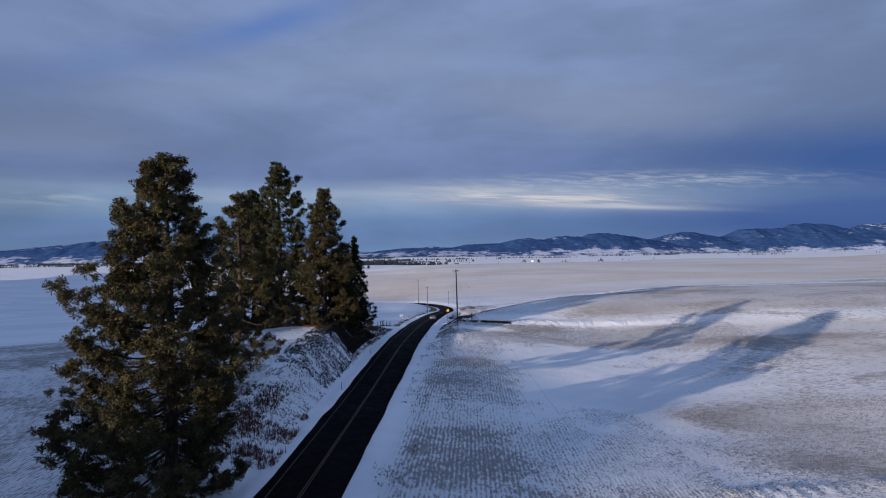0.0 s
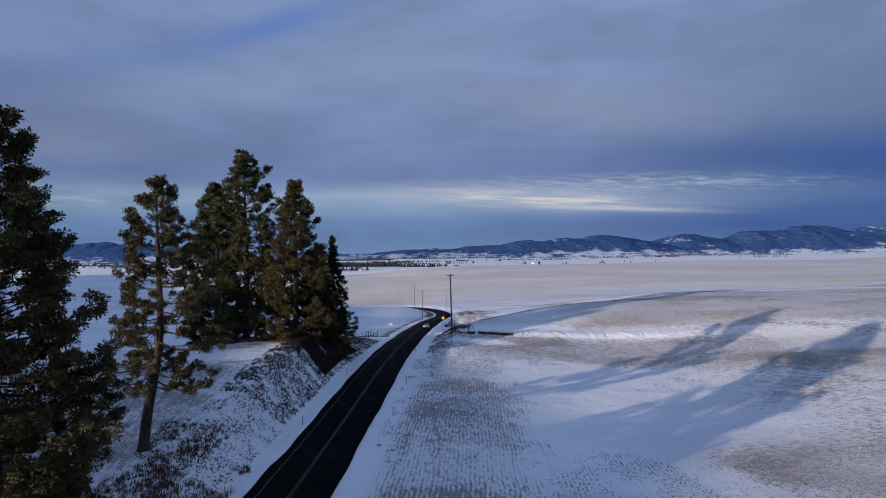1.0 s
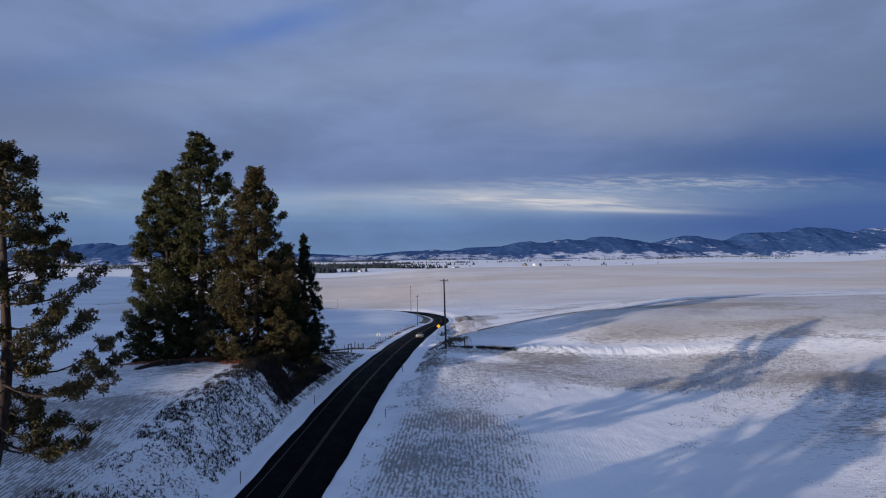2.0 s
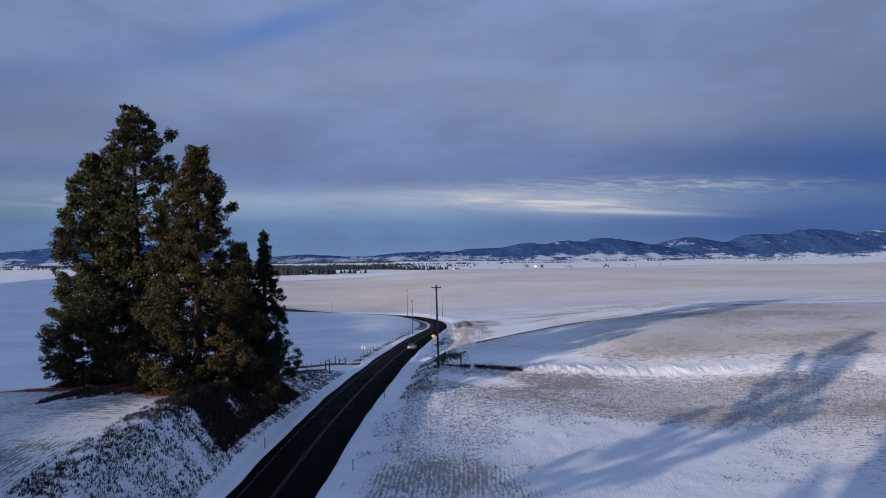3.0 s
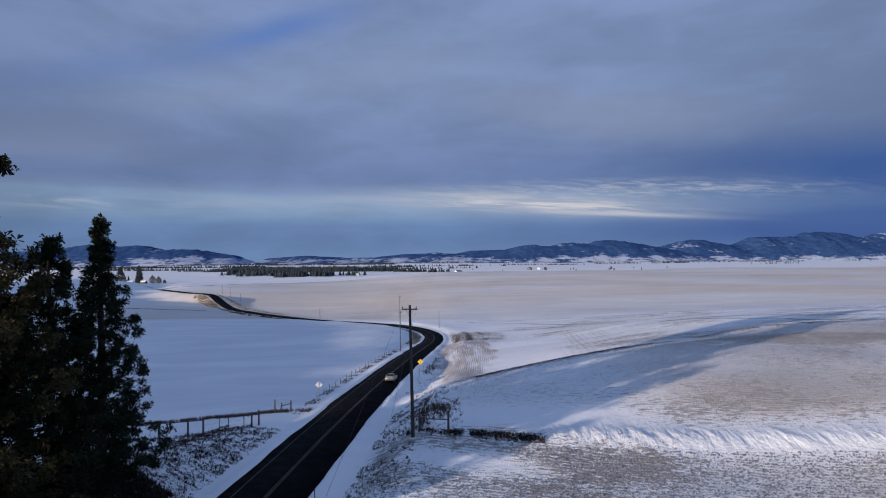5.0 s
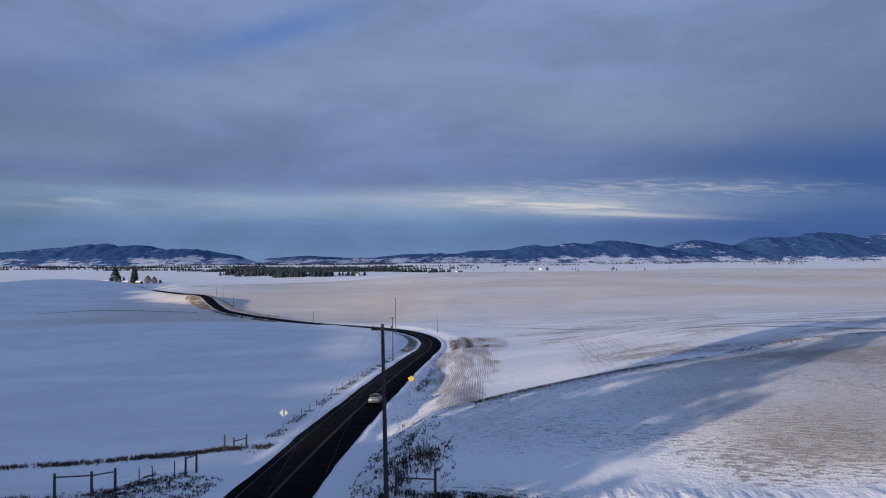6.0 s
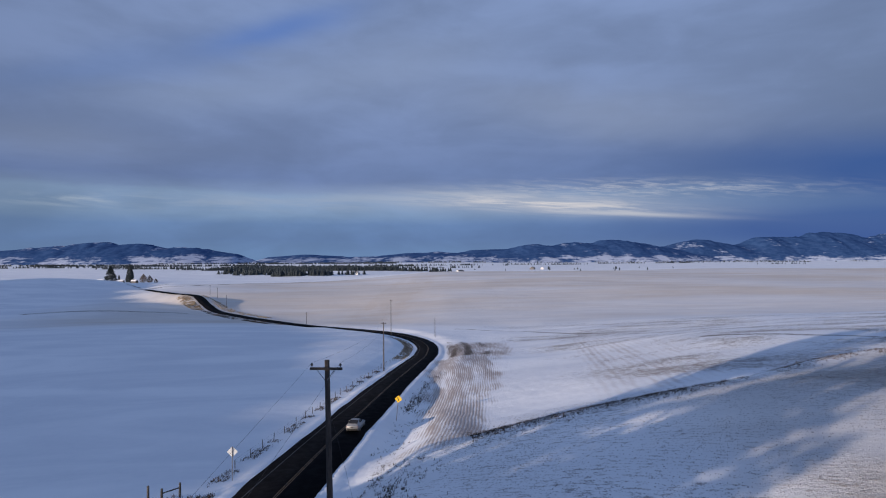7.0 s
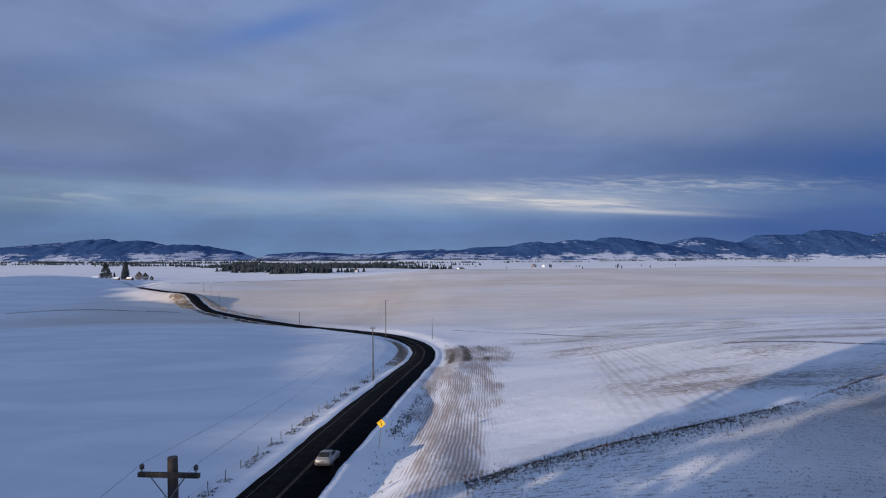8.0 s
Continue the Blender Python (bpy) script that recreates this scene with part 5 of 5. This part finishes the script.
sprays("verge_weeds", *along_road(188, 262, 1, 2.2, 6.5, 620, 114, 0.52, 2), 0.30, "weed", "scattered dead weeds in the snow beside the road", 33, 5)
bx = 15 + 26 * rngf.uniform(size=1900)
sprays("edge_weeds", bx, edge_y(bx) - 0.2 + rngf.normal(size=1900) * 2.4, 0.25, "weed", "dark dead weeds in a band along the field edge", 34, 5)
sprays("red_brush", *scatter(-21, -14.5, 62, 82, 700, 113, 0.5, 4), 0.7, "red_brush", "reddish bare brush on the bank under the pines", 11, 7, category="brush")


def stubble_rows(x0, x1, y0, y1, gap, turn, n, seed, clump):
    """Places of cut stalks in rows across a field."""
    rng = np.random.default_rng(seed)
    X, Y = rng.uniform(x0, x1, n), rng.uniform(y0, y1, n)
    c, s = math.cos(turn), math.sin(turn)
    U, W = X * c + Y * s, -X * s + Y * c
    U = np.round(U / gap + (vnoise(X, Y, 18, 2, seed) - 0.5)) * gap - (vnoise(X, Y, 18, 2, seed) - 0.5) * gap + rng.normal(size=n) * 0.07
    X, Y = U * c - W * s, U * s + W * c
    bare_snow = 1.25 * clean_snow(X, Y)
    thick = 0.16 * smooth(Y, 124, 132) * smooth(149 - Y, 0, 3) * smooth(X, 12, 22) - 0.04 * smooth(14 - X, 0, 8) + 0.06 * smooth(X, 30, 44)
    bare_snow = bare_snow + 1.5 * np.exp(-((Y - 155) / 3.6) ** 2) * smooth(X, 7, 10) * smooth(36 - X, 0, 12)
    bare_snow = bare_snow + 1.5 * np.exp(-((Y - 145.5 + 0.2 * (X - 8)) / 2.6) ** 2) * smooth(X, 4, 7) * smooth(24 - X, 0, 10)
    fine = 0.65 * vnoise(X, Y, 9, 4, seed + 1) + 0.35 * vnoise(X, Y, 2.2, 2, seed + 2)
    keep = smooth(fine - 0.26 * bare_snow + thick, clump - 0.06, clump + 0.16) * 0.9 > rng.uniform(size=n)
    return X[keep], Y[keep]


STUBBLE = "rows of cut straw stubble poking through snow"
sprays("field_stubble", *stubble_rows(2.5, 30, 50, 116, 0.43, -0.062, 32000, 131, 0.46), 0.085, "stubble", STUBBLE, 12, 3, wide=0.022)
sprays("field_stubble", *stubble_rows(26, 75, 45, 116, 0.50, 1.35, 36000, 132, 0.45), 0.085, "stubble", STUBBLE, 13, 3, wide=0.022)
sprays("field_stubble", *stubble_rows(12, 72, 153, 202, 0.62, 1.2, 52000, 133, 0.42), 0.075, "weed", "rows of dark cut stubble in the snow of the rise", 14, 3, wide=0.026)


sprays("field_stubble", *stubble_rows(2.5, 75, 114, 148, 0.48, 1.48, 38000, 134, 0.40), 0.085, "stubble", STUBBLE, 25, 3, wide=0.024)
CLODS = "small snowy clods in the rows of the stubble field"
lumps("snow_clods", *stubble_rows(2.5, 28, 50, 116, 0.43, -0.062, 20000, 141, 0.44), 0.13, 0.085, "clod", CLODS, 21)
lumps("snow_clods", *stubble_rows(26, 72, 50, 116, 0.50, 1.35, 24000, 142, 0.43), 0.14, 0.095, "clod", CLODS, 22)
lumps("snow_clods", *stubble_rows(2.5, 72, 114, 148, 0.48, 1.48, 24000, 144, 0.30), 0.14, 0.105, "clod", CLODS, 26)
lumps("snow_clods", *stubble_rows(12, 70, 153, 198, 0.70, 1.2, 12000, 143, 0.44), 0.085, 0.06, "clod", CLODS, 23)


def litter(ax, ay, bx, by, n, seed):
    """Brown needle litter in a strip under the pines, where no snow lies."""
    rng = np.random.default_rng(seed)
    t = rng.uniform(size=n) ** 1.25
    w = 1.7 * (1 - 0.55 * t)
    X, Y = ax + (bx - ax) * t + rng.normal(size=n) * w - 0.4, ay + (by - ay) * t + rng.normal(size=n) * w - 0.6
    keep = vnoise(X, Y, 2.2, 3, seed) > 0.36
    sprays("needle_litter", X[keep], Y[keep], 0.30, "litter", "reddish brown fallen needles under the pines", seed, 6, 0.40, "litter", wide=0.024)


litter(-49, 142.0, -21, 119.2, 11000, 121)
sprays("undergrowth", *along_road(114, 139, -1, 3.4, 9.8, 11000, 127, 0.30, 2.5), 0.46, "twig", "tangled dark undergrowth filling the bank below the young pines", 31, 6, category="brush", wide=0.030)
sprays("undergrowth", *along_road(112, 130, -1, 3.8, 9.2, 6000, 122, 0.40, 2.0), 0.36, "twig", "dark bare undergrowth on the bank below the young pines", 15, 6, category="brush")
# real undergrowth, thickened with near-black twigs to imitate the pines' shade
sprays("undergrowth", *along_road(92, 132, -1, 2.6, 10.5, 9000, 126, 0.40, 1.2), 0.34, "twig", "dark bare undergrowth thick on the bank under the pines", 29, 5, category="brush")
# dark twigs added in place of the deep shade under the crowns
sprays("undergrowth", *scatter(-36, -17.5, 119.5, 129, 4200, 125, 0.36, 3), 0.40, "twig", "dark bare undergrowth round the feet of the pines", 19, 6, category="brush")
sprays("undergrowth", *along_road(58, 84, -1, 5.5, 12.0, 1500, 123, 0.44, 3), 0.45, "brush", "dark bare undergrowth on the bank below the big pines", 16, 7, category="brush")


# ---- the car ----


def car(x, y, z, turn, pitch):
    c = thing("car", x, y, z, "silver coupe driving away along the dark road", "car", "", 0)
    c.rotation_euler = Euler((radians(pitch), 0, radians(turn)))
    paint = mat_plain("silver_car_paint", (0.20, 0.203, 0.21), (0.26, 0.263, 0.27), 0.8, 0.42, 0.25, 0.0)
    glass = mat_plain("dark_car_glass", (0.006, 0.007, 0.010), (0.012, 0.013, 0.018), 1.0, 0.85, 0.0, 0.0)
    rubber = mat_plain("tyre_rubber", (0.012, 0.012, 0.012), (0.03, 0.03, 0.03), 6.0, 0.9)
    lamp = mat_plain("red_tail_lamp", (0.16, 0.010, 0.010), (0.24, 0.02, 0.02), 3.0, 0.2)
    # cross sections from tail to nose: y, half width, low, waist, top half width, top
    secs = [(-2.28, 0.72, 0.42, 0.78, 0.62, 0.86), (-2.18, 0.84, 0.28, 0.82, 0.72, 0.96), (-1.75, 0.90, 0.22, 0.84, 0.74, 1.00), (-1.0, 0.92, 0.20, 0.84, 0.76, 0.98),
            (0.2, 0.91, 0.20, 0.83, 0.78, 0.93), (1.0, 0.91, 0.20, 0.80, 0.76, 0.90), (1.7, 0.89, 0.22, 0.74, 0.70, 0.82), (2.15, 0.80, 0.28, 0.62, 0.60, 0.70), (2.30, 0.66, 0.36, 0.54, 0.50, 0.60)]
    bm = bmesh.new()
    rings = []
    for yy, w, lo, wa, tw, to in secs:
        rings.append([bm.verts.new(q) for q in ((-w * 0.9, yy, lo), (-w, yy, lo + 0.14), (-w, yy, wa - 0.06), (-w * 0.97, yy, wa), (-tw, yy, to), (tw, yy, to), (w * 0.97, yy, wa), (w, yy, wa - 0.06), (w, yy, lo + 0.14), (w * 0.9, yy, lo))])
    for r, q in zip(rings, rings[1:]):
        for i in range(10):
            bm.faces.new((r[i], r[(i + 1) % 10], q[(i + 1) % 10], q[i]))
    bm.faces.new(rings[0])
    bm.faces.new(rings[-1][::-1])
    bmesh.ops.recalc_face_normals(bm, faces=bm.faces)
    part("body", bm, paint, c, smooth=True)
    bm = bmesh.new()
    cab = [(-2.02, 0.72, 0.95, 0.68, 0.985), (-1.45, 0.76, 0.95, 0.64, 1.19), (-0.95, 0.78, 0.95, 0.60, 1.31), (-0.40, 0.79, 0.94, 0.58, 1.36), (0.10, 0.78, 0.92, 0.56, 1.31), (0.55, 0.76, 0.91, 0.58, 1.13), (0.95, 0.74, 0.90, 0.62, 0.93)]
    rings = []
    for yy, w, lo, tw, to in cab:
        rings.append([bm.verts.new(q) for q in ((-w, yy, lo), (-tw, yy, to - 0.03), (-tw * 0.55, yy, to + 0.02), (tw * 0.55, yy, to + 0.02), (tw, yy, to - 0.03), (w, yy, lo))])
    for r, q in zip(rings, rings[1:]):
        for i in range(5):
            bm.faces.new((r[i], r[i + 1], q[i + 1], q[i]))
    bm.faces.new(rings[0])
    bm.faces.new(rings[-1][::-1])
    bmesh.ops.recalc_face_normals(bm, faces=bm.faces)
    part("cabin", bm, paint, c, smooth=True)

    def pane(name, quad, material=glass, lift=0.012, label=""):
        b = bmesh.new()
        q = [Vector(p) for p in quad]
        n = (q[1] - q[0]).cross(q[2] - q[0]).normalized()
        if n.dot((q[0] + q[2]) / 2 - Vector((0, -0.3, 0.9))) < 0:
            n = -n
        f = b.faces.new([b.verts.new(p + n * lift) for p in q])
        part(name, b, material, c, label)

    pane("rear_window", ((-0.62, -1.86, 1.065), (0.62, -1.86, 1.065), (0.53, -0.98, 1.345), (-0.53, -0.98, 1.345)), lift=0.02)
    pane("windscreen", ((-0.60, 0.86, 0.955), (0.60, 0.86, 0.955), (0.50, 0.22, 1.30), (-0.50, 0.22, 1.30)))
    for s in (-1, 1):
        pane("side_window", ((s * 0.745, -1.05, 1.0), (s * 0.76, -0.30, 0.99), (s * 0.60, -0.34, 1.34), (s * 0.60, -0.98, 1.28)))
        pane("side_window", ((s * 0.76, -0.24, 0.99), (s * 0.755, 0.62, 0.97), (s * 0.60, 0.14, 1.29), (s * 0.60, -0.26, 1.34)))
        part("tail_lamp", box(s * 0.62, -2.24, 0.76, 0.30, 0.05, 0.10, 0.02), lamp, c)
        part("mirror", box(s * 0.97, 0.45, 0.95, 0.18, 0.10, 0.12, 0.03), paint, c)
        for yy in (-1.38, 1.35):
            V, F = tube_np([(s * q, yy, 0.33) for q in (0.70, 0.72, 0.90, 0.925)], [0.27, 0.33, 0.33, 0.29], 20)
            wh = part_np("wheel", V, F, rubber, c)
            V, F = tube_np([(s * q, yy, 0.33) for q in (0.905, 0.915, 0.90)], [0.22, 0.20, 0.03], 16)
            part_np("rim", V, F, M["steel"], wh)
    part("bumper", box(0, -2.27, 0.44, 1.35, 0.08, 0.16, 0.03), M["black"], c)
    part("number_plate", box(0, -2.30, 0.66, 0.36, 0.02, 0.12), M["porcelain"], c)


ci = int(np.argmin(np.abs(LINE[:, 1] - 201.0)))
cp = LINE[ci] + NOR[ci] * 1.85
car(cp[0], cp[1], cp[2], math.degrees(math.atan2(-TAN[ci][0], TAN[ci][1])), -3.3)
